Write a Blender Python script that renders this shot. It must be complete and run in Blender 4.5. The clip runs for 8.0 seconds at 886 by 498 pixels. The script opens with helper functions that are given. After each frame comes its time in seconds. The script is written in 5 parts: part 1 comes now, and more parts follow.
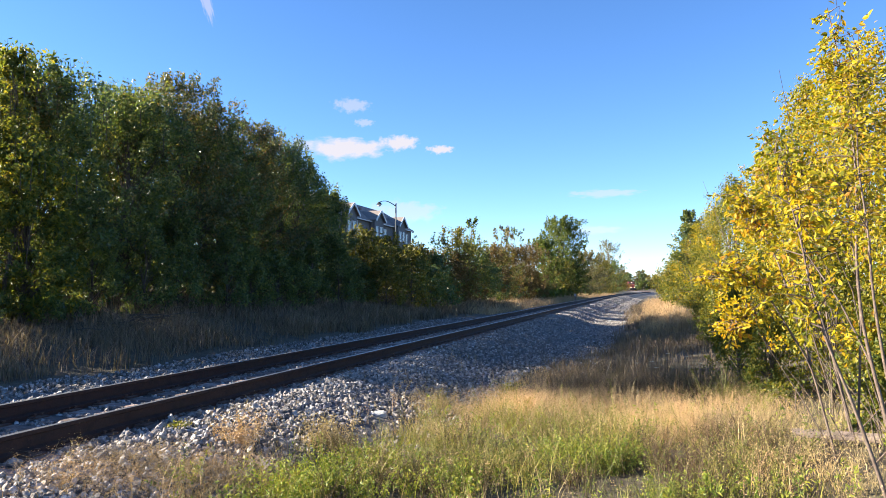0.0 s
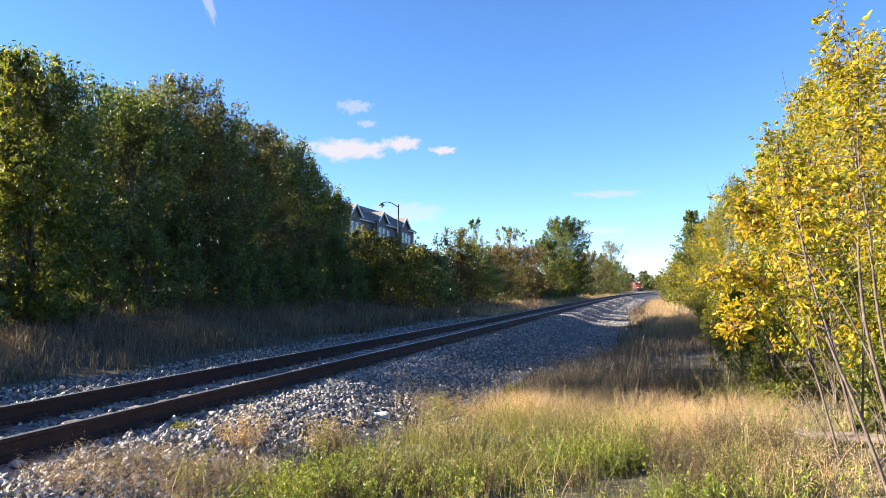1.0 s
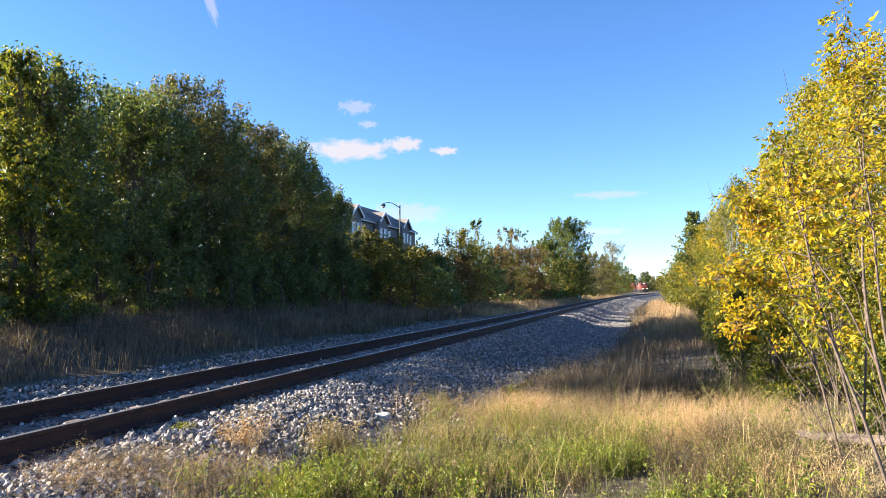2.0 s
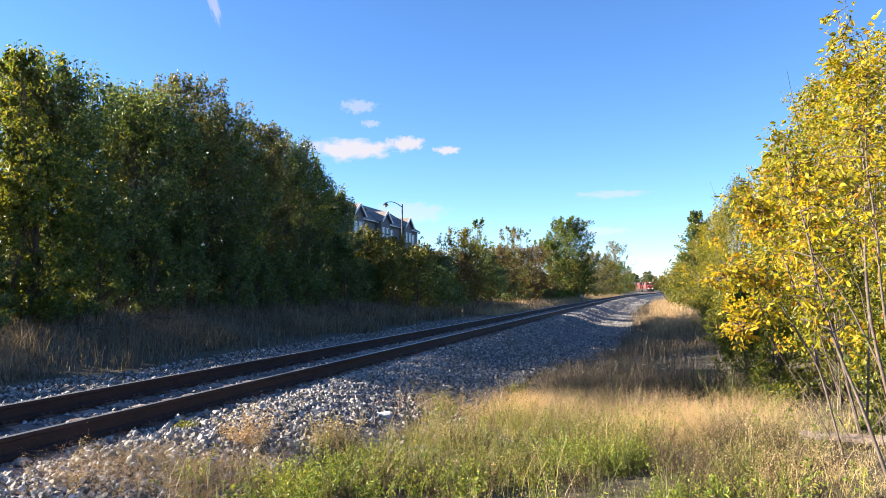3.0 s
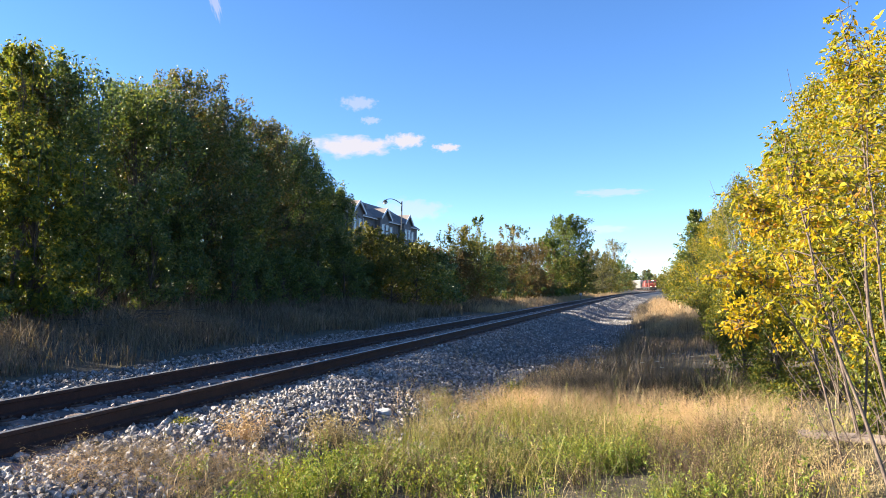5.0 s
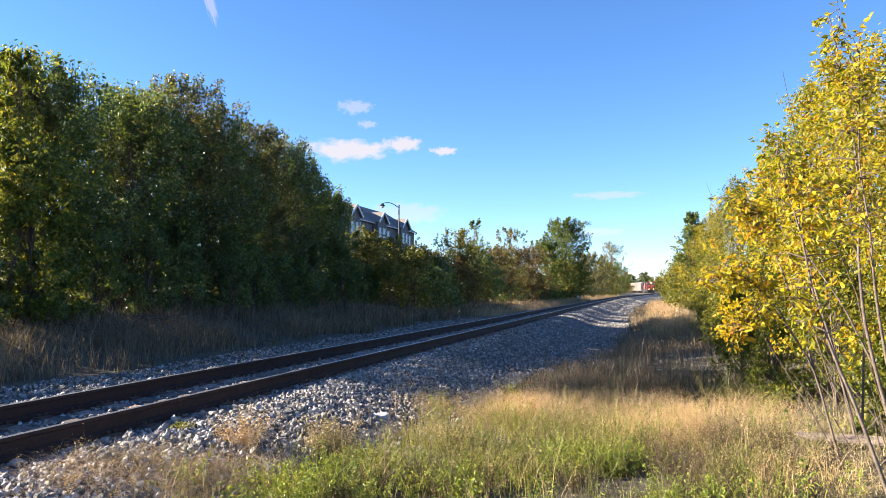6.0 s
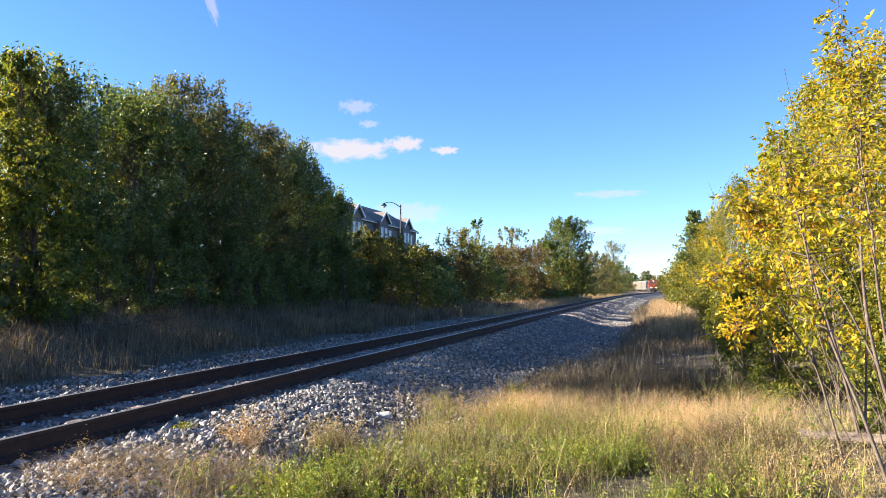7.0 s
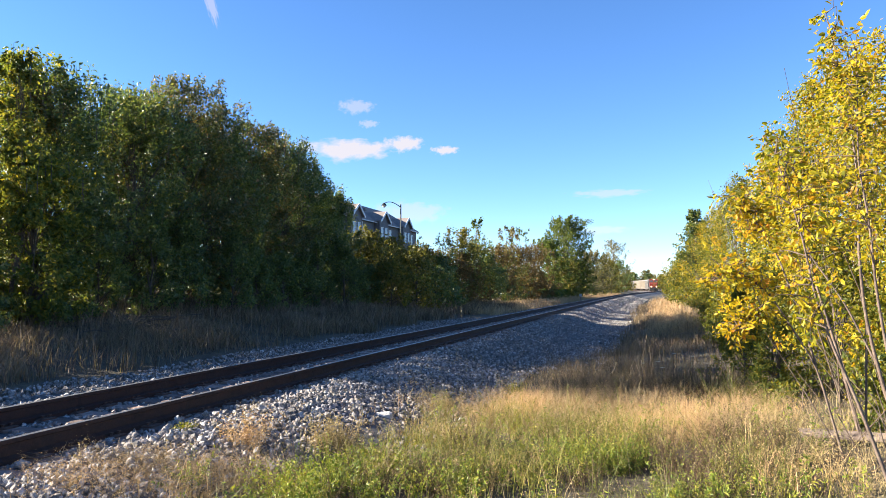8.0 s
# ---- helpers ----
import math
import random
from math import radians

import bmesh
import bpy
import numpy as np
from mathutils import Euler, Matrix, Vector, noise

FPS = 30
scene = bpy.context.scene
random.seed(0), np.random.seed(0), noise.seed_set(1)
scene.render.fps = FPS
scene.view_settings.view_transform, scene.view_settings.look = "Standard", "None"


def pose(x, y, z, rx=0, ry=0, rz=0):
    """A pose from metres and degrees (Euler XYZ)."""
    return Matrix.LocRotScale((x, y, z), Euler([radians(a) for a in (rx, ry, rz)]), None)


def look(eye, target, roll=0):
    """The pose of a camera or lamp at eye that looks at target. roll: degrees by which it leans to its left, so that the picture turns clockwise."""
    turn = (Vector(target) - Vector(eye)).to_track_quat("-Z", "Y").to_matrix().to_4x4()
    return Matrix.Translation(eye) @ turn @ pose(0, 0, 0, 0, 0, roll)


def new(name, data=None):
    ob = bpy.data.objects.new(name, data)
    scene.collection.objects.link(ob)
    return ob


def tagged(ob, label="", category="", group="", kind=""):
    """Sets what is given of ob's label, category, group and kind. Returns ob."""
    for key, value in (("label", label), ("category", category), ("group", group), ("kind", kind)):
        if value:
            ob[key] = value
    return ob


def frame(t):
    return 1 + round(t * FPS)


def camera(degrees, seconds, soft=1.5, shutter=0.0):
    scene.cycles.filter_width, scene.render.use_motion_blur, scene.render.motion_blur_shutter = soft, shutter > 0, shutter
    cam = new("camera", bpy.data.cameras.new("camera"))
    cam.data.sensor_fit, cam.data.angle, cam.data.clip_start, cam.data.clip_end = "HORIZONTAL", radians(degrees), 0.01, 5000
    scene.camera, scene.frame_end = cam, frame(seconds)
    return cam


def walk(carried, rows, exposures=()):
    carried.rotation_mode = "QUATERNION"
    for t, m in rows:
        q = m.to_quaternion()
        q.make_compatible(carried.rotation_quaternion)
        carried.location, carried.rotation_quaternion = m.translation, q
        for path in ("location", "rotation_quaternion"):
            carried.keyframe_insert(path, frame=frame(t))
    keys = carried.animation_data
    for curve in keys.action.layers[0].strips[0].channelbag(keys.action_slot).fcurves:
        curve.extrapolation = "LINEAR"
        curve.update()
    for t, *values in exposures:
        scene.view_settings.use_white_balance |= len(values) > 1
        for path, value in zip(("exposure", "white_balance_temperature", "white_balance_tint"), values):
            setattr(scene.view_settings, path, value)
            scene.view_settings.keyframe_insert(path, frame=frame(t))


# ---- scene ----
# Metres; rail tops are z = 0, the near track runs along +y, the camera is held by a bystander beside it.
EYE = (0.0, 0.0, 1.33)
cam = camera(66, 8.0, soft=0.8)
walk(cam, [
    (0.0, pose(*EYE, 93.267, -0.036, 16.532)),
    (0.5, pose(*EYE, 93.268, 0.013, 16.651)),
    (1.0, pose(*EYE, 93.347, 0.041, 16.753)),
    (1.5, pose(*EYE, 93.413, 0.000, 16.800)),
    (3.0, pose(*EYE, 93.335, -0.118, 17.055)),
    (3.5, pose(*EYE, 93.289, -0.193, 17.159)),
    (4.0, pose(*EYE, 93.148, -0.303, 17.207)),
    (4.5, pose(*EYE, 93.020, -0.484, 17.054)),
    (6.0, pose(*EYE, 93.403, -0.145, 16.777)),
    (6.5, pose(*EYE, 93.417, -0.017, 16.877)),
    (7.0, pose(*EYE, 93.353, 0.060, 16.945)),
    (7.5, pose(*EYE, 93.301, 0.150, 16.972)),
    (8.0, pose(*EYE, 93.325, 0.206, 16.967)),
])

# ---- light ----
SUN_EL, SUN_AHEAD = 21.5, -14.0    # height of the sun; how far ahead of due left it stands
world = bpy.data.worlds.new("world")
scene.world = world
world.use_nodes = True
wn = world.node_tree.nodes
sky = wn.new("ShaderNodeTexSky")
sky.sky_type = "NISHITA"
sky.sun_disc = False
sky.sun_elevation = radians(SUN_EL)
sky.sun_rotation = radians(-90 + SUN_AHEAD)
sky.altitude = 1900
sky.air_density, sky.dust_density, sky.ozone_density = 1.0, 0.06, 3.0
wn["Background"].inputs["Strength"].default_value = 0.059
clear = wn.new("ShaderNodeHueSaturation")
clear.inputs["Saturation"].default_value = 1.12
world.node_tree.links.new(sky.outputs[0], clear.inputs["Color"])
tint = wn.new("ShaderNodeMix")
tint.data_type, tint.blend_type = "RGBA", "MULTIPLY"
tint.inputs[0].default_value, tint.inputs[7].default_value = 1.0, (0.9, 0.96, 1.1, 1)
world.node_tree.links.new(clear.outputs[0], tint.inputs[6])
world.node_tree.links.new(tint.outputs[2], wn["Background"].inputs["Color"])
sun_data = bpy.data.lights.new("sun", "SUN")
sun_data.energy, sun_data.angle, sun_data.color = 5.0, radians(0.55), (1.0, 0.89, 0.72)
sun_ob = new("sun", sun_data)
to_sun = Vector((-math.cos(radians(SUN_EL)) * math.cos(radians(SUN_AHEAD)), math.cos(radians(SUN_EL)) * math.sin(radians(SUN_AHEAD)), math.sin(radians(SUN_EL))))
sun_ob.matrix_world = look(to_sun * 60, (0, 0, 0))
scene.view_settings.exposure = 2.25

# ---- materials ----
rng = np.random.default_rng(7)


def mat_base(name):
    m = bpy.data.materials.new(name)
    m.use_nodes = True
    nt = m.node_tree
    return m, nt, nt.nodes["Principled BSDF"], nt.nodes["Material Output"]


def ramp(nt, fac, colours, positions=None):
    r = nt.nodes.new("ShaderNodeValToRGB")
    n = len(colours)
    while len(r.color_ramp.elements) < n:
        r.color_ramp.elements.new(0.5)
    for i, c in enumerate(colours):
        r.color_ramp.elements[i].position = positions[i] if positions else i / max(1, n - 1)
        r.color_ramp.elements[i].color = (*c, 1)
    nt.links.new(fac, r.inputs[0])
    return r.outputs[0]


def noise_node(nt, scale, detail=4, rough=0.6, space="Object"):
    tc = nt.nodes.new("ShaderNodeTexCoord")
    n = nt.nodes.new("ShaderNodeTexNoise")
    n.inputs["Scale"].default_value, n.inputs["Detail"].default_value, n.inputs["Roughness"].default_value = scale, detail, rough
    nt.links.new(tc.outputs[space], n.inputs["Vector"])
    return n.outputs["Fac"]


def mixed(nt, fac, a, b, kind="MIX"):
    n = nt.nodes.new("ShaderNodeMix")
    n.data_type, n.blend_type = "RGBA", kind
    for socket, v in ((n.inputs[0], fac), (n.inputs[6], a), (n.inputs[7], b)):
        if isinstance(v, (int, float)):
            socket.default_value = v
        elif isinstance(v, tuple):
            socket.default_value = (*v, 1)
        else:
            nt.links.new(v, socket)
    return n.outputs[2]


def leaf_mat(name, colours, translucent=0.4, rough=0.5, patch=0.6, positions=None, patch_colours=((0.55, 0.6, 0.6), (1.25, 1.15, 1.0)), sheen=0.35):
    """Leaves: one colour an island, drifting in broad patches, light passing through."""
    m, nt, p, out = mat_base(name)
    geo = nt.nodes.new("ShaderNodeNewGeometry")
    col = ramp(nt, geo.outputs["Random Per Island"], colours, positions)
    drift = ramp(nt, noise_node(nt, patch, 3), patch_colours, (0.3, 0.7))
    col = mixed(nt, 1.0, col, drift, "MULTIPLY")
    nt.links.new(col, p.inputs["Base Color"])
    p.inputs["Roughness"].default_value = rough
    p.inputs["Specular IOR Level"].default_value = sheen
    tr = nt.nodes.new("ShaderNodeBsdfTranslucent")
    nt.links.new(mixed(nt, 1.0, col, (1.25, 1.15, 0.5), "MULTIPLY"), tr.inputs["Color"])
    mx = nt.nodes.new("ShaderNodeMixShader")
    mx.inputs[0].default_value = translucent
    nt.links.new(p.outputs[0], mx.inputs[1])
    nt.links.new(tr.outputs[0], mx.inputs[2])
    nt.links.new(mx.outputs[0], out.inputs["Surface"])
    return m


def surface(name, colours, scale=8.0, rough=0.8, metal=0.0, bump=0.0, bump_scale=60.0, positions=None, per_object=0.0, per_island=0.0, fine=0.25):
    """A solid surface: broad stains, fine grain, relief; optional difference from piece to piece."""
    m, nt, p, out = mat_base(name)
    col = ramp(nt, noise_node(nt, scale, 6), colours, positions or [0.3 + 0.4 * i / max(1, len(colours) - 1) for i in range(len(colours))])
    grain = ramp(nt, noise_node(nt, scale * 9, 5), ((1 - fine,) * 3, (1 + fine,) * 3), (0.3, 0.7))
    col = mixed(nt, 1.0, col, grain, "MULTIPLY")
    if per_object or per_island:
        if per_object:
            info, key, k = nt.nodes.new("ShaderNodeObjectInfo"), "Random", per_object
        else:
            info, key, k = nt.nodes.new("ShaderNodeNewGeometry"), "Random Per Island", per_island
        tone = ramp(nt, info.outputs[key], ((1 - k,) * 3, (1 + k * 0.2, 1.0, 1 - k * 0.15), (1 + k,) * 3))
        col = mixed(nt, 1.0, col, tone, "MULTIPLY")
    nt.links.new(col, p.inputs["Base Color"])
    p.inputs["Roughness"].default_value, p.inputs["Metallic"].default_value = rough, metal
    if bump:
        b = nt.nodes.new("ShaderNodeBump")
        b.inputs["Strength"].default_value, b.inputs["Distance"].default_value = bump, 0.02
        nt.links.new(noise_node(nt, bump_scale, 6, 0.7), b.inputs["Height"])
        nt.links.new(b.outputs[0], p.inputs["Normal"])
    return m


def glow(name, colour, strength):
    m, nt, p, out = mat_base(name)
    p.inputs["Emission Color"].default_value, p.inputs["Emission Strength"].default_value = (*colour, 1), strength
    return m


# brown soil, its colour darkened further for the shade between grass clumps
M_EARTH = surface("earth", ((0.0419, 0.0325, 0.0232), (0.0794, 0.0651, 0.0419), (0.093, 0.0794, 0.0465)), 2.2, 0.95, bump=0.9, bump_scale=14, fine=0.5)
# darker than the stones: the shade in their gaps is put into this colour
M_BALLAST = surface("ballast_bed", ((0.0375, 0.0375, 0.0413), (0.085, 0.082, 0.082), (0.14, 0.135, 0.13)), 9, 0.9, bump=1.0, bump_scale=28, fine=0.5)
M_STONE = surface("crushed_stone", ((0.07, 0.07, 0.074), (0.215, 0.208, 0.204), (0.45, 0.435, 0.415)), 14, 0.85, bump=0.4, bump_scale=70, per_island=0.62)
M_STONE_PIECE = surface("crushed_stone_piece", ((0.07, 0.07, 0.074), (0.215, 0.208, 0.204), (0.45, 0.435, 0.415)), 14, 0.85, bump=0.4, bump_scale=70, per_object=0.5)
M_BLOCK = surface("pale_block", ((0.325, 0.319, 0.299), (0.455, 0.448, 0.429)), 8, 0.85, bump=0.4)
M_RAIL = surface("rail_rust", ((0.02, 0.009, 0.007), (0.045, 0.019, 0.013), (0.028, 0.014, 0.01)), 6, 0.8, 0.1, bump=0.35, bump_scale=45)
M_RAILTOP = surface("rail_running_top", ((0.3, 0.29, 0.28), (0.42, 0.4, 0.38)), 5, 0.42, 0.9, fine=0.12)
M_TIE = surface("tie_wood", ((0.1, 0.065, 0.055), (0.21, 0.148, 0.125), (0.34, 0.265, 0.23)), 5, 0.92, bump=0.8, bump_scale=24, per_object=0.45)
M_PLATE = surface("plate_rust", ((0.07, 0.04, 0.03), (0.14, 0.08, 0.055)), 16, 0.85, 0.2, bump=0.3)
M_BARK = surface("bark_dark", ((0.05, 0.04, 0.03), (0.11, 0.09, 0.07)), 6, 0.95, bump=0.7, bump_scale=30)
M_BARK_PALE = surface("bark_pale", ((0.055, 0.038, 0.03), (0.115, 0.082, 0.064), (0.185, 0.14, 0.108)), 9, 0.9, bump=0.6, bump_scale=50)
M_PLANK = surface("plank_grey", ((0.16, 0.118, 0.095), (0.3, 0.232, 0.195)), 7, 0.92, bump=0.6, bump_scale=30)

L_DARK = leaf_mat("leaf_dark_green", ((0.059, 0.0944, 0.0401), (0.1, 0.153, 0.0531), (0.142, 0.195, 0.059), (0.224, 0.248, 0.0649), (0.295, 0.26, 0.0708)), 0.46, 0.34, 0.45, (0.0, 0.4, 0.75, 0.92, 1.0), sheen=0.6)
L_BRONZE = leaf_mat("leaf_dark_bronze", ((0.062, 0.084, 0.034), (0.1, 0.125, 0.045), (0.15, 0.15, 0.05), (0.24, 0.18, 0.055), (0.3, 0.17, 0.06)), 0.42, 0.36, 0.5, (0.0, 0.4, 0.7, 0.9, 1.0), sheen=0.6)
L_OLIVE = leaf_mat("leaf_olive", ((0.068, 0.0816, 0.0204), (0.129, 0.136, 0.0306), (0.197, 0.19, 0.0408), (0.245, 0.184, 0.0476)), 0.43, 0.5, 0.4)
L_GREEN = leaf_mat("leaf_fresh_green", ((0.0576, 0.0936, 0.0216), (0.101, 0.144, 0.0288), (0.173, 0.202, 0.0432)), 0.5, 0.5, 0.6)
L_LIGHT = leaf_mat("leaf_light_green", ((0.07, 0.11, 0.03), (0.115, 0.155, 0.035), (0.18, 0.2, 0.04), (0.33, 0.29, 0.04)), 0.5, 0.45, 0.6)
L_RUST = leaf_mat("leaf_rust", ((0.0884, 0.0748, 0.0238), (0.163, 0.116, 0.0408), (0.184, 0.109, 0.0476), (0.116, 0.116, 0.034)), 0.38, 0.55, 0.5)
L_PALE = leaf_mat("leaf_pale", ((0.136, 0.136, 0.0612), (0.204, 0.19, 0.0952), (0.177, 0.15, 0.0884)), 0.35, 0.6, 0.4)
L_YELLOW = leaf_mat("leaf_golden", ((0.1, 0.127, 0.0201), (0.214, 0.207, 0.0201), (0.43, 0.365, 0.02), (0.52, 0.4, 0.02), (0.46, 0.22, 0.03)), 0.55, 0.5, 0.9, (0, 0.16, 0.45, 0.82, 1.0), ((0.55, 0.7, 0.6), (1.22, 1.1, 1.0)))
L_YELGREEN = leaf_mat("leaf_yellow_green", ((0.0594, 0.0858, 0.0145), (0.119, 0.145, 0.0198), (0.198, 0.205, 0.0231), (0.33, 0.264, 0.0264)), 0.42, 0.5, 0.7)
G_STRAW = leaf_mat("grass_straw", ((0.236, 0.177, 0.0883), (0.405, 0.316, 0.177), (0.5, 0.398, 0.221), (0.309, 0.258, 0.117)), 0.14, 0.65, 0.8)
G_PINK = leaf_mat("grass_tawny", ((0.374, 0.242, 0.147), (0.514, 0.359, 0.225), (0.56, 0.428, 0.264)), 0.16, 0.7, 0.8)
G_GREEN = leaf_mat("grass_green", ((0.0799, 0.109, 0.0218), (0.16, 0.189, 0.0363), (0.246, 0.246, 0.0581), (0.349, 0.305, 0.102)), 0.24, 0.55, 0.9)
G_GREY = leaf_mat("grass_grey", ((0.0936, 0.0684, 0.054), (0.216, 0.162, 0.133), (0.331, 0.259, 0.209), (0.108, 0.101, 0.054)), 0.28, 0.7, 0.7)
G_DEAD = leaf_mat("weed_dead", ((0.045, 0.032, 0.024), (0.1, 0.07, 0.05), (0.18, 0.13, 0.09)), 0.2, 0.75, 1.0)
G_WEED = leaf_mat("weed_green", ((0.0967, 0.161, 0.0242), (0.177, 0.257, 0.0363), (0.29, 0.338, 0.0484), (0.387, 0.37, 0.0725)), 0.26, 0.5, 1.2)

# ---- mesh helpers ----
def np_mesh(name, verts, faces, material, smooth=False, slots=None):
    """A mesh from arrays: verts (n, 3), faces (m, k) with k the same for all."""
    verts, faces = np.asarray(verts, np.float32), np.asarray(faces, np.int32)
    me = bpy.data.meshes.new(name)
    me.vertices.add(len(verts))
    me.vertices.foreach_set("co", verts.ravel())
    k = faces.shape[1]
    me.loops.add(faces.size)
    me.loops.foreach_set("vertex_index", faces.ravel())
    me.polygons.add(len(faces))
    me.polygons.foreach_set("loop_start", np.arange(0, faces.size, k, dtype=np.int32))
    me.polygons.foreach_set("loop_total", np.full(len(faces), k, np.int32))
    for mm in material if isinstance(material, (list, tuple)) else [material]:
        me.materials.append(mm)
    if slots is not None:
        me.polygons.foreach_set("material_index", np.asarray(slots, np.int32))
    me.polygons.foreach_set("use_smooth", np.full(len(faces), smooth, bool))
    me.update(calc_edges=True)
    me.validate()
    return me


def child(name, mesh, parent, label="", at=(0, 0, 0)):
    ob = new(name, mesh)
    ob.parent = parent
    ob.location = at
    if label:
        tagged(ob, label)
    return ob


def part(name, bm, material, parent, label="", smooth=False):
    me = bpy.data.meshes.new(name)
    bm.to_mesh(me)
    bm.free()
    me.materials.append(material)
    if smooth:
        for p in me.polygons:
            p.use_smooth = True
    return child(name, me, parent, label)


def thing(name, label, category, at=(0, 0, 0), group="", kind=""):
    ob = new(name)
    ob.empty_display_size = 0.2
    ob.location = at
    return tagged(ob, label, category, group, kind)


def box(bm, lo, hi, bevel=0.0):
    lo, hi = Vector(lo), Vector(hi)
    d = hi - lo
    r = bmesh.ops.create_cube(bm, size=1.0, matrix=Matrix.Translation((lo + hi) / 2) @ Matrix.Diagonal((d.x, d.y, d.z, 1)))
    if bevel:
        edges = {e for v in r["verts"] for e in v.link_edges}
        bmesh.ops.bevel(bm, geom=list(edges), offset=bevel, segments=1, affect="EDGES", profile=0.5)


def box_bm(lo, hi, bevel=0.0):
    bm = bmesh.new()
    box(bm, lo, hi, bevel)
    return bm


def cyl(bm, a, b, r, seg=12):
    a, b = Vector(a), Vector(b)
    q = (b - a).to_track_quat("Z", "Y").to_matrix().to_4x4()
    bmesh.ops.create_cone(bm, cap_ends=True, segments=seg, radius1=r, radius2=r, depth=(b - a).length, matrix=Matrix.Translation((a + b) / 2) @ q)


def prism(bm, outline, axis, lo, hi):
    """An outline in the plane across axis ('x' or 'y'), drawn out from lo to hi."""
    def at(p, s):
        return (s, p[0], p[1]) if axis == "x" else (p[0], s, p[1])
    a, b = [bm.verts.new(at(p, lo)) for p in outline], [bm.verts.new(at(p, hi)) for p in outline]
    bm.faces.new(a)
    bm.faces.new(b[::-1])
    for i in range(len(a)):
        j = (i + 1) % len(a)
        bm.faces.new((a[j], a[i], b[i], b[j]))
    bmesh.ops.recalc_face_normals(bm, faces=bm.faces)


def tubes(lines, sides=4):
    """Tapered tubes: lines of (points (n, 3), radii (n,)). Returns verts, quads."""
    vs, fs, base = [], [], 0
    ang = np.linspace(0, 2 * np.pi, sides, endpoint=False)
    for pts, rad in lines:
        pts, rad = np.asarray(pts, float), np.asarray(rad, float)
        n = len(pts)
        d = np.gradient(pts, axis=0)
        d /= np.linalg.norm(d, axis=1, keepdims=True) + 1e-9
        ref = np.where(np.abs(d[:, 2:3]) < 0.9, np.array([[0, 0, 1.0]]), np.array([[1.0, 0, 0]]))
        a = np.cross(d, ref)
        a /= np.linalg.norm(a, axis=1, keepdims=True) + 1e-9
        b = np.cross(d, a)
        ring = pts[:, None] + rad[:, None, None] * (np.cos(ang)[None, :, None] * a[:, None] + np.sin(ang)[None, :, None] * b[:, None])
        vs.append(ring.reshape(-1, 3))
        i, j = np.meshgrid(np.arange(n - 1), np.arange(sides), indexing="ij")
        q = np.stack([i * sides + j, i * sides + (j + 1) % sides, (i + 1) * sides + (j + 1) % sides, (i + 1) * sides + j], -1).reshape(-1, 4)
        fs.append(q + base)
        base += n * sides
    return np.concatenate(vs), np.concatenate(fs)


def unit(v):
    return v / (np.linalg.norm(v, axis=-1, keepdims=True) + 1e-9)


def leaves(centres, sizes, droop=0.3, slim=0.5, outward=None):
    """Folded four-cornered leaves at the centres, hanging a little. Returns verts, quads."""
    n = len(centres)
    d = rng.normal(size=(n, 3))
    if outward is not None:
        d = d + 0.9 * outward
    d[:, 2] -= droop
    d = unit(d)
    s = unit(np.cross(d, rng.normal(size=(n, 3))))
    up = np.cross(s, d)
    L = np.asarray(sizes)[:, None]
    base, tip = centres - d * L * 0.5, centres + d * L * 0.5 - up * L * 0.1
    mid = centres - d * L * 0.05 + up * L * 0.1
    a, b = mid + s * L * slim * 0.5, mid - s * L * slim * 0.5
    v = np.stack([base, a, tip, b], 1).reshape(-1, 3)
    return v, np.arange(4 * n).reshape(-1, 4)


def broad_leaves(centres, sizes, droop, slim, outward):
    """Pointed oval leaves of two halves folded along the midrib. Returns verts, quads."""
    n = len(centres)
    d = rng.normal(size=(n, 3)) * 0.8 + outward
    d[:, 2] -= droop
    d = unit(d)
    s = unit(np.cross(d, rng.normal(size=(n, 3))))
    up = np.cross(s, d)
    L = np.asarray(sizes)[:, None]
    w = L * slim * 0.5
    base, tip = centres - d * L * 0.5, centres + d * L * 0.55 - up * L * 0.14
    p1, p2 = centres - d * L * 0.2 + up * L * 0.06, centres + d * L * 0.22 + up * L * 0.02
    v = np.stack([base, p1 + s * w, p2 + s * w * 0.8, tip, p2 - s * w * 0.8, p1 - s * w], 1).reshape(-1, 3)
    f = np.array([[0, 1, 2, 3], [0, 3, 4, 5]])
    return v, (np.arange(n)[:, None, None] * 6 + f[None]).reshape(-1, 4)


def blades(roots, height, width, lean=0.35, seg=2):
    """Bent grass blades of seg quads, narrowing upwards. Returns verts, quads."""
    n = len(roots)
    ang = rng.uniform(0, 2 * np.pi, n)
    side = np.stack([np.cos(ang), np.sin(ang), np.zeros(n)], 1)
    la = rng.uniform(0, 2 * np.pi, n)
    lv = np.stack([np.cos(la), np.sin(la), np.zeros(n)], 1) * (np.abs(rng.normal(0, lean, n)) * height)[:, None]
    rows = []
    for k in range(seg + 1):
        t = k / seg
        c = roots + lv * t ** 1.8
        c[:, 2] += height * (t - 0.18 * t * t)
        w = (width * (1 - 0.75 * t ** 1.5) * 0.5)[:, None]
        rows += [c - side * w, c + side * w]
    v = np.stack(rows, 1)
    m = 2 * (seg + 1)
    f = np.array([[2 * k, 2 * k + 1, 2 * k + 3, 2 * k + 2] for k in range(seg)])
    return v.reshape(-1, 3), (np.arange(n)[:, None, None] * m + f[None]).reshape(-1, 4)


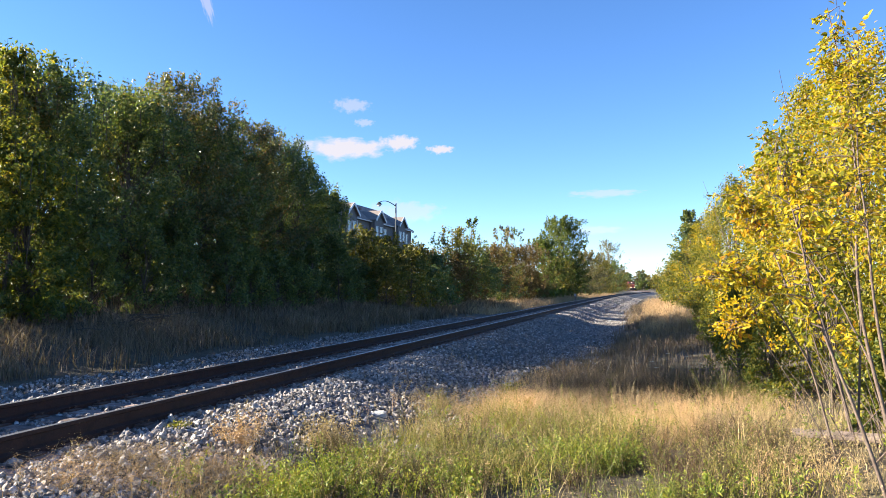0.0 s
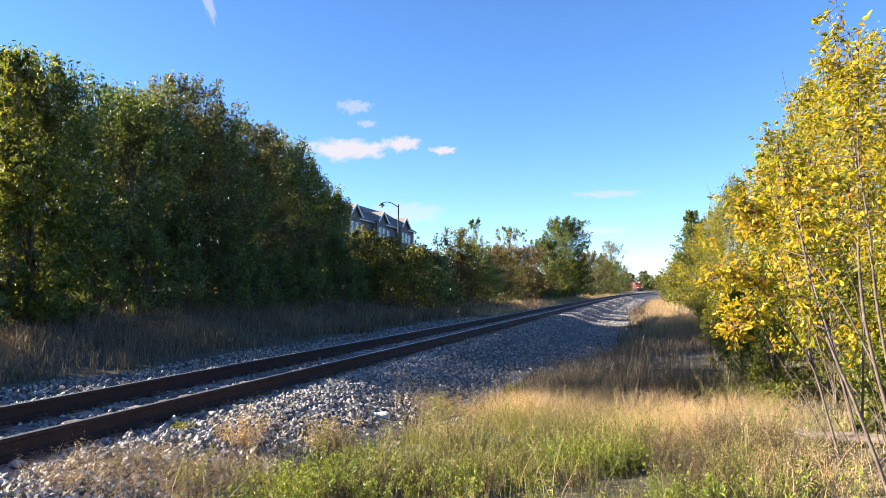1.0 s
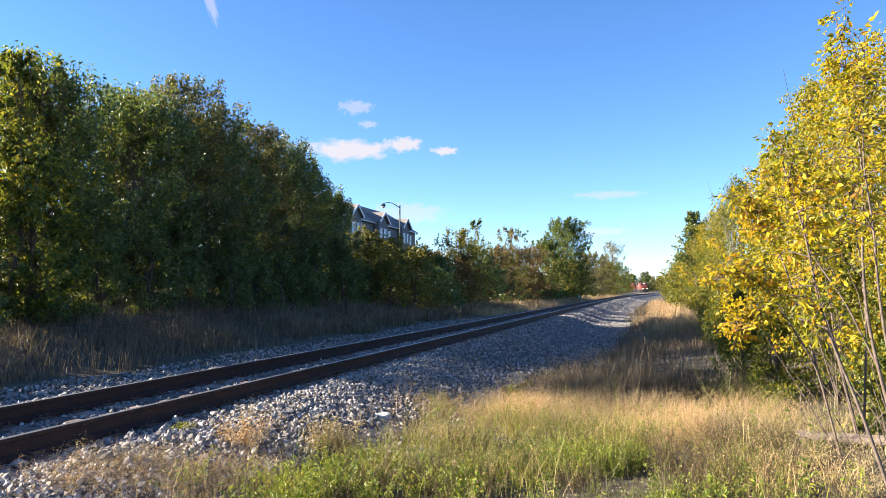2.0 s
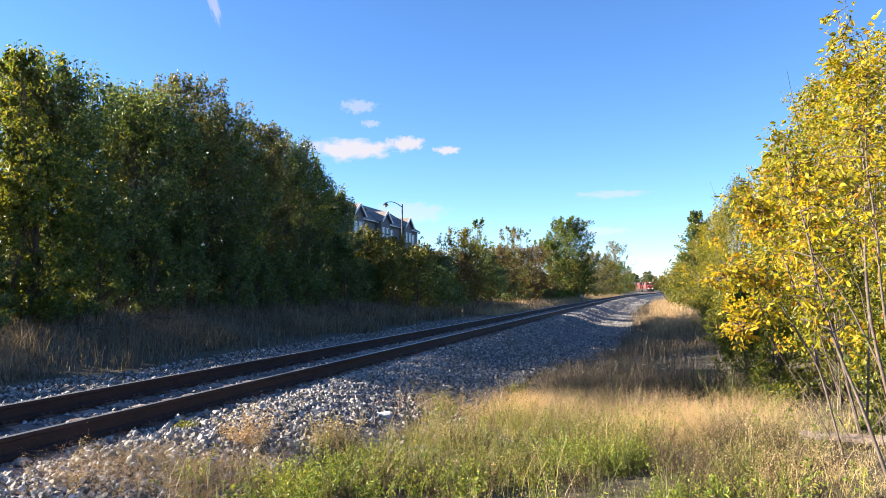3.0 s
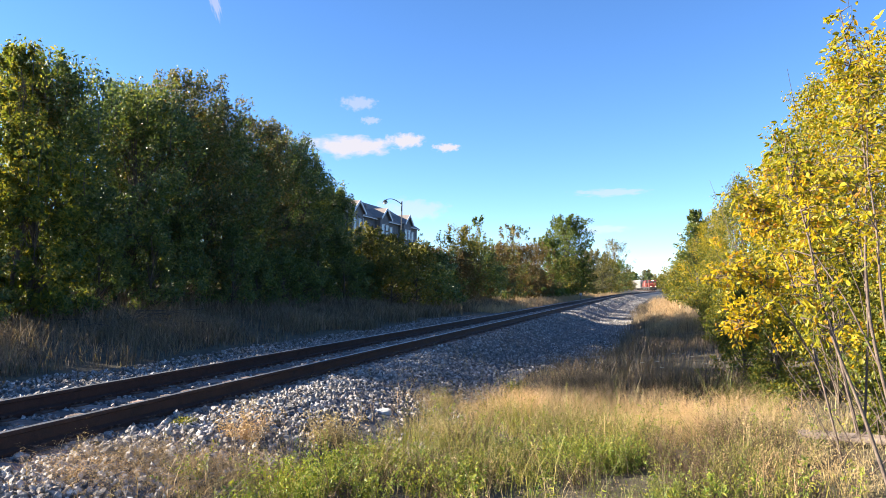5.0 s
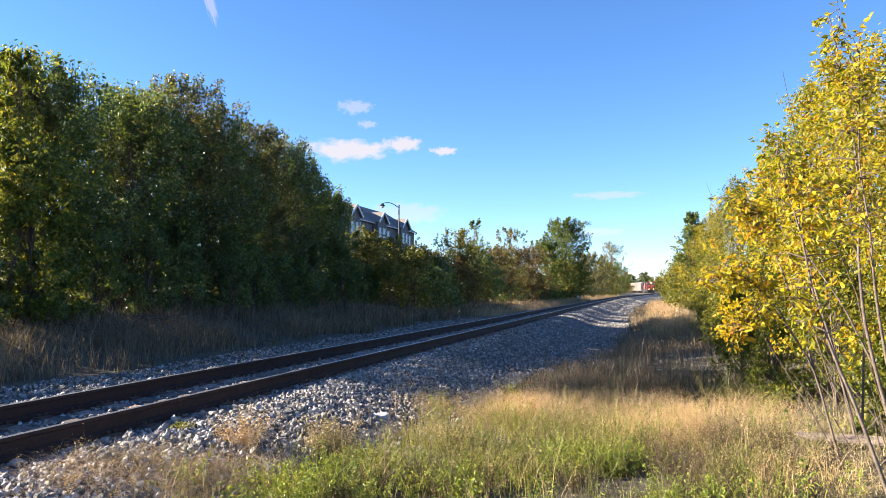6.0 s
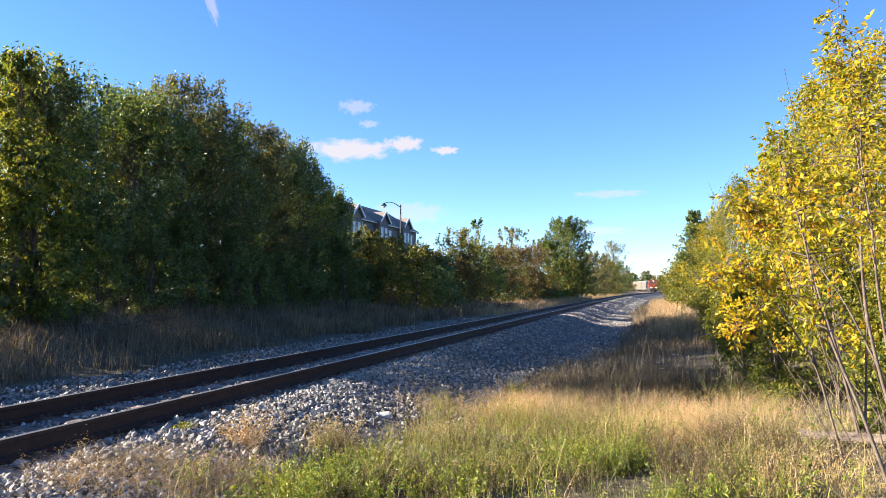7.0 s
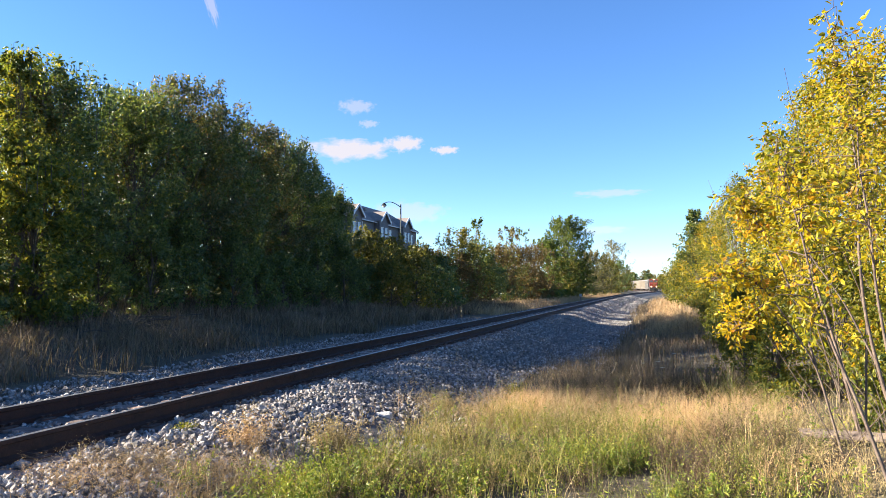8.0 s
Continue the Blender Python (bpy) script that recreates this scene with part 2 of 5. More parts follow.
def joined(*pairs):
    vs, fs, base = [], [], 0
    for v, f in pairs:
        vs.append(v)
        fs.append(f + base)
        base += len(v)
    return np.concatenate(vs), np.concatenate(fs)


def vnoise(x, y, scale, seed=0):
    """Smooth value noise in 0..1 on arrays."""
    x, y = np.asarray(x) / scale + 311.7 + seed * 17.3, np.asarray(y) / scale + 173.1 + seed * 9.7
    xi, yi = np.floor(x).astype(np.int64), np.floor(y).astype(np.int64)
    fx, fy = x - xi, y - yi
    fx, fy = fx * fx * (3 - 2 * fx), fy * fy * (3 - 2 * fy)

    def h(a, b):
        return ((a * 73856093 ^ b * 19349663 ^ (seed + 11) * 83492791) % 9973) / 9973.0
    return (h(xi, yi) * (1 - fx) + h(xi + 1, yi) * fx) * (1 - fy) + (h(xi, yi + 1) * (1 - fx) + h(xi + 1, yi + 1) * fx) * fy


# ---- the lie of the land ----
_y = np.arange(-60, 900, 1.0)
_c = np.interp(_y, [-60, 0, 60, 100, 150, 200, 240, 262, 300, 322, 340, 358, 420, 520, 900],
               [-6.3, -6.3, -6.3, -6.2, -5.4, -3.2, -0.3, 1.1, 0.7, -0.6, -2.9, -5.9, -20, -52, -200])
_k = np.exp(-0.5 * (np.arange(-36, 37) / 12.0) ** 2)
_c = np.convolve(np.pad(_c, 36, mode="edge"), _k / _k.sum(), mode="valid")


def centre(y):
    """The track's centre line."""
    return np.interp(y, _y, _c)


PROFILE_U = [-400, -60, -34, -20, -14, -11, -8, -5.5, -4, -3, -1.9, -1.5, 1.5, 1.9, 3.2, 5, 6.5, 9, 30, 400]
PROFILE_Z = [4.0, 3.0, 2.2, 1.5, 1.0, 0.72, 0.15, -0.35, -0.5, -0.5, -0.26, -0.23, -0.23, -0.26, -0.6, -0.55, -0.5, -0.35, 0.0, 1.0]


def land(x, y):
    u = np.asarray(x) - centre(y)
    z = np.interp(u, PROFILE_U, PROFILE_Z)
    z = z - 0.3 * np.clip((y - 17) / 10, 0, 1) * np.interp(u, [1.9, 4.8, 5.6, 7.5], [0, 1, 0.9, 0])     # the shoulder falls away farther on
    wild = np.clip((np.abs(u) - 2.2) / 3, 0, 1)
    return z + wild * (0.16 * (vnoise(x, y, 2.3, 1) - 0.5) + 0.3 * (vnoise(x, y, 9, 2) - 0.5) * np.clip(np.abs(u) / 20, 0, 1))


def sheet(name, us, ys, lift, material):
    """A surface strip in track coordinates."""
    U, Y = np.meshgrid(us, ys, indexing="ij")
    X = U + centre(Y)
    Z = land(X, Y) + lift(U, Y)
    n, m = U.shape
    i, j = np.meshgrid(np.arange(n - 1), np.arange(m - 1), indexing="ij")
    f = np.stack([i * m + j, (i + 1) * m + j, (i + 1) * m + j + 1, i * m + j + 1], -1).reshape(-1, 4)
    return np_mesh(name, np.stack([X, Y, Z], -1).reshape(-1, 3), f, material, True)


us = np.concatenate([[-3000, -1500, -700, -400, -250, -150, -100, -70, -50, -40, -32, -26], np.arange(-22, 12, 0.4), [12, 14, 17, 21, 27, 35, 50, 80, 130, 250, 500, 1200, 3000]])
ys = np.concatenate([[-1500, -600, -300, -150, -80, -40, -20, -10], np.arange(-6, 40, 0.5), np.arange(40, 130, 2.0), np.arange(130, 480, 8.0), [500, 540, 600, 700, 850, 1100, 1600, 2400, 3500]])
ground = new("ground", sheet("ground", us, ys, lambda U, Y: np.where((U > -3.4) & (U < 2.6), -0.06, 0.0), M_EARTH))
tagged(ground, "uneven brown earth with dry grass beside the track", "ground", kind="structure")

ballast = new("ballast", sheet("ballast", np.concatenate([np.arange(-4.6, -1.5, 0.2), np.linspace(-1.5, 1.5, 13), np.arange(1.7, 5.4, 0.2)]),
                               np.concatenate([np.arange(-8, 45, 0.35), np.arange(45, 480, 3.0)]),
                               lambda U, Y: np.where(np.abs(U) < 1.4, -0.002, 0.03) + np.where(Y < 44, 0.05, 0.0) * (vnoise(U, Y, 0.35, 5) - 0.5) - np.where(Y < 20, np.clip(U - 3.0, 0, 1) * 0.12, np.clip(U - 4.4, 0, 1) * 0.12) - np.clip((-3.6 - U), 0, 1) * 0.12, M_BALLAST))
tagged(ballast, "grey crushed stone bed under and beside the rails", "ballast", kind="structure")


# ---- the track ----
def sweep(name, profile, offset, ys, material, slots):
    """A closed profile of (across, up) drawn along the track at that offset."""
    prof = np.asarray(profile)
    ys = np.asarray(ys)
    cx = centre(ys)
    head = np.gradient(cx, ys)
    nrm = np.stack([np.ones_like(head), -head], 1) / np.sqrt(1 + head ** 2)[:, None]
    k, n = len(prof), len(ys)
    P = np.zeros((n, k, 3))
    P[..., 0] = cx[:, None] + nrm[:, 0:1] * (offset + prof[None, :, 0])
    P[..., 1] = ys[:, None] + nrm[:, 1:2] * (offset + prof[None, :, 0])
    P[..., 2] = prof[None, :, 1]
    i, j = np.meshgrid(np.arange(n - 1), np.arange(k), indexing="ij")
    f = np.stack([i * k + j, (i + 1) * k + j, (i + 1) * k + (j + 1) % k, i * k + (j + 1) % k], -1).reshape(-1, 4)
    return np_mesh(name, P.reshape(-1, 3), f, material, False, [slots[q % k] for q in range(len(f))])


RAIL = [(-0.036, -0.006), (-0.03, 0.0), (0.03, 0.0), (0.036, -0.006), (0.036, -0.036), (0.011, -0.05), (0.01, -0.15), (0.076, -0.172), (0.076, -0.222), (-0.076, -0.222), (-0.076, -0.172), (-0.01, -0.15), (-0.011, -0.05), (-0.036, -0.036)]
track = thing("railway_track", "single railway track of rusty rails on weathered wooden ties", "railway track")
rail_ys = np.concatenate([np.arange(-12, 120, 3.0), np.arange(120, 500, 2.5)])
for off in (-0.7525, 0.7525):
    child("rail", sweep("rail", RAIL, off, rail_ys, [M_RAIL, M_RAILTOP], [0, 1] + [0] * 12), track, "rust-brown steel rail with a worn bright top")


def tie_mesh(seed):
    r = random.Random(seed)
    bm = box_bm((-1.3, -0.115, -0.38), (1.3, 0.115, -0.203), 0.012)
    for v in bm.verts:
        v.co += Vector((r.uniform(-0.02, 0.02), r.uniform(-0.008, 0.008), r.uniform(-0.008, 0.006)))
    me = bpy.data.meshes.new("tie")
    bm.to_mesh(me)
    bm.free()
    me.materials.append(M_TIE)
    return me


def plate_mesh():
    bm = bmesh.new()
    box(bm, (-0.18, -0.095, -0.205), (0.18, 0.095, -0.187), 0.004)
    for sx in (-0.105, 0.105):
        for sy in (-0.05, 0.05):
            cyl(bm, (sx, sy, -0.19), (sx, sy, -0.162), 0.014, 6)
            box(bm, (sx - 0.02, sy - 0.016, -0.165), (sx + 0.02, sy + 0.016, -0.153))
    me = bpy.data.meshes.new("tie_plate")
    bm.to_mesh(me)
    bm.free()
    me.materials.append(M_PLATE)
    return me


tie_meshes = [tie_mesh(i) for i in range(7)]
plate = plate_mesh()
rr = random.Random(4)
far_ties = []
for i in range(-8, 560):
    y = i * 0.5 + rr.uniform(-0.03, 0.03)
    if i < 250:
        t = child("tie", rr.choice(tie_meshes), track, at=(float(centre(y)) + rr.uniform(-0.04, 0.04), y, rr.uniform(-0.012, 0.0)))
        t.rotation_euler.z = rr.uniform(-0.012, 0.012)
        if i < 70:
            for off in (-0.7525, 0.7525):
                child("tie_plate", plate, t, at=(off, 0, 0))
    else:
        far_ties.append((float(centre(y)), y))
bm = bmesh.new()
for x, y in far_ties:
    box(bm, (x - 1.3, y - 0.115, -0.36), (x + 1.3, y + 0.115, -0.205))
tagged(part("far_ties", bm, M_TIE, track), kind="stuff")


# ---- ballast stones ----
_ICO = bmesh.new()
bmesh.ops.create_icosphere(_ICO, subdivisions=1, radius=0.5)
ICO_V = np.array([v.co[:] for v in _ICO.verts])
ICO_F = np.array([[v.index for v in f.verts] for f in _ICO.faces])
_ICO.free()
OCT_V = np.array([(1, 0, 0), (-1, 0, 0), (0, 1, 0), (0, -1, 0), (0, 0, 1), (0, 0, -1)]) * 0.5
OCT_F = np.array([(0, 2, 4), (2, 1, 4), (1, 3, 4), (3, 0, 4), (2, 0, 5), (1, 2, 5), (3, 1, 5), (0, 3, 5)])


def stones(points, sizes, V, F):
    n, k = len(points), len(V)
    v = V[None] * (1 + rng.uniform(-0.42, 0.36, (n, k, 1))) * rng.uniform(0.55, 1.3, (n, 1, 3)) * np.asarray(sizes)[:, None, None]
    q = rng.normal(size=(n, 4))
    q = unit(q)
    w, x, y, z = q.T
    R = np.stack([1 - 2 * (y * y + z * z), 2 * (x * y - z * w), 2 * (x * z + y * w), 2 * (x * y + z * w), 1 - 2 * (x * x + z * z), 2 * (y * z - x * w),
                  2 * (x * z - y * w), 2 * (y * z + x * w), 1 - 2 * (x * x + y * y)], 1).reshape(n, 3, 3)
    v = np.einsum("nij,nkj->nki", R, v) + points[:, None]
    return v.reshape(-1, 3), (np.arange(n)[:, None, None] * k + F[None]).reshape(-1, 3)


def bed_points(n, u0, u1, y0, y1, sink=0.0):
    u, y = rng.uniform(u0, u1, n), y0 + (y1 - y0) * rng.uniform(0, 1, n) ** 1.25
    x = u + centre(y)
    z = land(x, y) + 0.03 + rng.uniform(-0.02, 0.025, n) - sink
    on_tie = (np.abs(u) < 1.35) & (np.abs((y + 0.25) % 0.5 - 0.25) < 0.13)
    keep = (~on_tie | (rng.uniform(size=n) < 0.07)) & (np.abs(np.abs(u) - 0.7525) > 0.1)
    edge = np.where(u > 0, u < 2.15 + 0.19 * np.clip(y - 4, 0, 8) + 2.0 * np.clip((y - 16) / 8, 0, 1) + 0.9 * (vnoise(x, y, 1.2, 8) - 0.5), True)
    keep &= edge | (rng.uniform(size=n) < 0.12)
    return np.stack([x, y, z], 1)[keep]


p1 = np.concatenate([bed_points(21000, 1.2, 3.8, 3.2, 15), bed_points(3000, 0.85, 1.3, 3.2, 15, 0.035), bed_points(3600, -0.66, 0.66, 4, 16, 0.035)])
near_ballast = np_mesh("near_ballast_stones", *stones(p1, rng.uniform(0.03, 0.074, len(p1)), ICO_V, ICO_F), M_STONE)
tagged(child("near_ballast_stones", near_ballast, ballast), kind="stuff")
p2 = np.concatenate([bed_points(19000, 1.1, 5.2, 15, 60), bed_points(5000, 1.1, 5.0, 60, 140), bed_points(7000, -0.66, 0.66, 16, 50, 0.035), bed_points(15000, -4.6, -1.1, 6, 40)])
far_ballast = np_mesh("far_ballast_stones", *stones(p2, rng.uniform(0.04, 0.095, len(p2)) * np.clip(p2[:, 1] / 40, 1, 2.2), OCT_V, OCT_F), M_STONE)
tagged(child("far_ballast_stones", far_ballast, ballast), kind="stuff")
stone_meshes = []
for i in range(8):
    v, f = stones(np.zeros((1, 3)), [1.0], ICO_V, ICO_F)
    stone_meshes.append(np_mesh("stone", v, f, M_STONE_PIECE))
p3 = bed_points(360, 1.0, 2.9, 4.6, 9.5, -0.02)[:290]
for i, p in enumerate(p3):
    s = child("stone", stone_meshes[i % 8], ballast, at=tuple(p))
    k = rr.uniform(0.05, 0.1)
    s.scale = (k, k, k)
    s.rotation_euler = (rr.uniform(0, 6), rr.uniform(0, 6), rr.uniform(0, 6))

bm = box_bm((-0.14, -0.085, -0.06), (0.14, 0.085, 0.06), 0.03)
for v in bm.verts:
    v.co += Vector((rr.uniform(-0.015, 0.015), rr.uniform(-0.012, 0.012), rr.uniform(-0.012, 0.012)))
me = bpy.data.meshes.new("stone_block")
bm.to_mesh(me)
bm.free()
me.materials.append(M_BLOCK)
block = new("stone_block", me)
block.location, block.rotation_euler = (-3.62, 8.95, float(land(-3.62, 8.95)) + 0.02), (0.06, -0.12, 0.35)
tagged(block, "pale rough stone block lying on grey ballast", "stone block")


# ---- trees and shrubs ----
def tree(name, label, category, x, y, top, radius, mat, bark=M_BARK, n_clumps=60, per=160, size=0.11, low=0.1, shape=0.75, spread=0.55, trunk=0.11, slim=0.5, group="", twigs=0, full=0.86, upright=0.5, boughs=0, shoots=0):
    """A tapered trunk with limbs to every spray of leaves; the sprays gather on boughs with gaps between, shoots rise from the top."""
    zb = float(land(x, y)) - 0.05
    H = top - zb
    ob = thing(name, label, category, (x, y, zb), group)
    n, per = int(n_clumps * 1.9), per / 1.9
    t = rng.uniform(0, 1, n) ** 0.85                        # height in the crown
    prof = np.sin(np.pi * (0.12 + full * t) ** shape) ** 0.7   # width at that height
    ang = rng.uniform(0, 2 * np.pi, n)
    rad = radius * prof * rng.uniform(0.2, 1.0, n) ** 0.5 * (0.8 + 0.3 * np.sin(3 * ang + x) + 0.12 * np.sin(7 * ang + 3 * y + 5 * t))
    cs = spread * radius * rng.uniform(0.16, 0.42, n + 2)
    cs[n:] *= 0.6
    cz = np.maximum(H * low, H * low + (H * (0.97 - low) - cs[:n] * 1.3) * t)
    lean = rng.normal(0, 0.03 * H, 2)
    C = np.stack([rad * np.cos(ang) + lean[0] * cz / H, rad * np.sin(ang) + lean[1] * cz / H, cz], 1)
    if boughs:
        pick = rng.integers(0, n, boughs)
        hold = pick[np.argmin(((C[:, None] - C[None, pick]) ** 2 * [1, 1, 1.3]).sum(-1), 1)]
        C = C[hold] + (C - C[hold]) * rng.uniform(0.45, 0.95, (n, 1))
        cs[:n] *= 0.8
    tip = np.array([[lean[0], lean[1], H * 0.97 - 0.25 * radius]])
    C = np.concatenate([C, tip + rng.normal(0, 0.12 * radius, (2, 3)) * [1, 1, 0.6]])
    # trunk
    k = np.linspace(0, 1, 7)
    tp = np.stack([lean[0] * k, lean[1] * k, H * 0.93 * k], 1) + np.concatenate([np.zeros((1, 3)), rng.normal(0, 0.012 * H, (6, 3)) * [1, 1, 0]])
    lines = [(tp, trunk * (1 - 0.88 * k))]
    for c in C[: len(C) - 2 : 2]:
        h0 = max(0.06 * H, c[2] * rng.uniform(0.35, 0.8))
        i = np.interp(h0, tp[:, 2], np.arange(7))
        b = tp[int(i)] * (1 - i % 1) + tp[min(6, int(i) + 1)] * (i % 1)
        m = (b + c) / 2 + [0, 0, 0.06 * H * rng.uniform(0, 1)]
        r0 = trunk * 0.33 * (1 - 0.6 * h0 / H)
        lines.append((np.array([b, m, c]), np.array([r0, r0 * 0.6, r0 * 0.2])))
    for _ in range(twigs):
        c = C[rng.integers(len(C))]
        d = unit(c * [1, 1, 0] + [0, 0, radius * rng.uniform(0.4, 1.6)] + rng.normal(0, 0.3, 3) * radius)
        lines.append((np.array([c, c + d * radius * rng.uniform(0.2, 0.5)]), np.array([0.006, 0.002])))
    # leaves, in sprays that reach outwards and up
    cnt = rng.poisson(per, len(C)) + 6
    axis = unit(unit(C * [1, 1, 0.15] - [0, 0, 0.02 * H]) + [0, 0, upright] + rng.normal(0, 0.35, C.shape))
    idx = np.repeat(np.arange(len(C)), cnt)
    along = rng.uniform(-1.0, 1.7, len(idx)) * cs[idx]
    off = unit(rng.normal(size=(len(idx), 3))) * (cs[idx] * rng.uniform(0.1, 1.0, len(idx)) ** 0.5 * (1.05 - 0.35 * np.clip(along / cs[idx], 0, 1.7)))[:, None]
    P = C[idx] + axis[idx] * along[:, None] + off
    for _ in range(shoots):
        a, q = rng.uniform(0, 2 * np.pi), np.sqrt(rng.uniform(0, 1)) * radius * 0.85
        b = np.array([q * np.cos(a) + lean[0], q * np.sin(a) + lean[1], H * (0.93 - 0.3 * (q / radius) ** 2 * rng.uniform(0.5, 1.2))])
        e = b + np.array([rng.normal(0, 0.14), rng.normal(0, 0.14), 1.0]) * rng.uniform(0.25, 0.75)
        lines.append((np.array([b - [0, 0, 0.5], b, e]), np.array([0.016, 0.01, 0.003])))
        f = rng.uniform(-0.9, 1.0, (60, 1))
        P = np.concatenate([P, b + (e - b) * f + rng.normal(0, 0.12, (60, 3)) * (1.25 - 0.6 * f)])
    child("trunk", np_mesh("trunk", *tubes(lines), bark, True), ob, "brown trunk with thin limbs")
    P = P[P[:, 2] > 0.05]
    outward = unit(P - np.array([0, 0, H * 0.45]))
    child("crown", np_mesh("crown", *(broad_leaves if y < 11 and x > 0 else leaves)(P, size * rng.uniform(0.6, 1.35, len(P)), 0.35, slim, outward * 0.6), mat), ob)
    return ob


LEFT = "trees beside the track"
# the trees at y 8.3 and 10.8 are out of view, added to shade the ballast
for x, y, top, r, m, dense in [(-15.7, 13.5, 7.9, 1.1, L_LIGHT, 0.05), (-15.5, 13.9, 5.3, 1.6, L_LIGHT, 0.5), (-18.6, 8.3, 10.2, 2.4, L_DARK, 1.2), (-19.8, 10.8, 9.0, 1.8, L_DARK, 1.1), (-17.2, 16.3, 8.6, 2.6, L_DARK, 0.9), (-16.9, 15.0, 7.9, 1.4, L_BRONZE, 0.3), (-18.3, 20.8, 9.2, 2.5, L_DARK, 0.8), (-18.4, 26.4, 8.8, 2.3, L_DARK, 0.8), (-17.4, 19.4, 8.8, 2.6, L_DARK, 0.9), (-17.6, 22.2, 10.0, 2.9, L_BRONZE, 1.2),
                               (-17.9, 24.6, 9.3, 2.7, L_DARK, 1.1), (-17.9, 28.2, 9.4, 2.5, L_BRONZE, 1.1), (-18.0, 31.0, 9.5, 2.8, L_DARK, 1.2), (-17.7, 33.0, 8.5, 2.2, L_DARK, 1.1), (-17.3, 35.4, 7.1, 1.8, L_DARK, 1.0),
                               (-20.4, 17.2, 8.2, 2.7, L_DARK, 0.35), (-20.6, 20.4, 8.6, 2.9, L_DARK, 0.35), (-20.8, 23.4, 8.9, 2.8, L_DARK, 0.35), (-20.8, 26.4, 8.7, 2.8, L_DARK, 0.35), (-21.0, 29.5, 8.8, 2.9, L_DARK, 0.35), (-21.2, 33.5, 7.2, 2.8, L_DARK, 0.35)]:
    tree("tree", "dense dark green broadleaf tree in leaf down to the grass", "tree", x, y, top, r, m, n_clumps=int(40 + 80 * dense), per=145, size=0.13, low=0.04, spread=0.56, full=0.8, trunk=0.07, group=LEFT, boughs=int(20 + 26 * dense), shoots=int(8 + 5 * r))
# unseen shrubs, added low enough to shade the bank but not the rails
for x, y, top in ((-17.6, 6.8, 4.0), (-17.8, 5.0, 3.8), (-17.5, 3.2, 3.9), (-17.9, 1.4, 3.6)):
    tree("shrub", "dark leafy shrub out of view, added to shade the bank", "shrub", x, y, top, 1.5, L_DARK, n_clumps=45, per=90, size=0.13, low=0.03, shape=0.5, trunk=0.05, group="shrubs on the bank")
# hidden behind the first row; added to shade the ballast farther along
for x, y, top in ((-25.5, 41.5, 11.0), (-27.0, 45.5, 11.4), (-29.0, 50.0, 11.6)):
    tree("tree", "unseen dark green tree added behind the row to cast shade", "tree", x, y, top, 3.0, L_DARK, n_clumps=80, per=70, size=0.24, low=0.05, spread=0.58, full=0.82, group=LEFT)
# thicket added to stop sun and bright gaps showing under the crowns
for i in range(14):
    tree("shrub", "dark leafy thicket shrub added behind the trees to block light", "shrub", -19.6 + rr.uniform(-0.8, 0.8), 16.5 + i * 1.6, rr.uniform(3.5, 5.5), 1.7, L_DARK, n_clumps=30, per=60, size=0.19, low=0.02, shape=0.5, trunk=0.05, group="thicket behind the trees")
for i in range(13):
    y = 12.5 + i * 2.0
    tree("shrub", "dark green leafy undergrowth shrub below the trees", "shrub", -15.9 + rr.uniform(-0.7, 0.5) + 0.03 * i, y, rr.uniform(2.6, 4.2), 1.25, L_DARK, n_clumps=38, per=120, size=0.11, low=0.03, shape=0.5, trunk=0.05, group="undergrowth below the trees")
for x, y, top, r, m, lab in [(-17, 39.5, 5.0, 2.5, L_OLIVE, "olive green"), (-17, 43.5, 5.1, 2.6, L_OLIVE, "yellowing olive"), (-16.4, 47, 4.8, 2.6, L_OLIVE, "olive green"), (-16, 51, 4.4, 2.7, L_RUST, "rusty brown"),
                             (-15, 54.5, 6.4, 3.2, L_OLIVE, "yellowing olive"), (-14.6, 58, 5.6, 3.0, L_DARK, "dark green"), (-14.4, 64, 5.7, 2.9, L_RUST, "rust brown"), (-14.4, 70, 5.8, 3.1, L_OLIVE, "olive"),
                             (-14.2, 77, 6.2, 3.2, L_RUST, "rust brown"), (-13.8, 85, 7.0, 3.4, L_RUST, "bronze"), (-13.4, 94, 8.4, 3.3, L_GREEN, "fresh green"), (-12.4, 100, 5.8, 3.2, L_OLIVE, "olive"),
                             (-12.2, 118, 6.4, 3.6, L_OLIVE, "olive"), (-11.8, 132, 8.6, 3.8, L_PALE, "pale yellow-green"), (-11.6, 146, 9.6, 3.8, L_PALE, "pale yellow-green"), (-10.5, 160, 9.2, 3.8, L_OLIVE, "olive"),
                             (-9.5, 176, 8.6, 4.0, L_OLIVE, "olive"), (-8.4, 192, 9.0, 4.0, L_DARK, "dark green")]:
    far = y > 90
    tree("shrub", lab + " leafy shrub in the hedge beside the track", "shrub", x, y, top, r, m, n_clumps=52, per=60 if far else 100, size=0.32 if far else 0.19, low=0.05, shape=0.62, trunk=0.08, shoots=7, group="hedge beside the track")
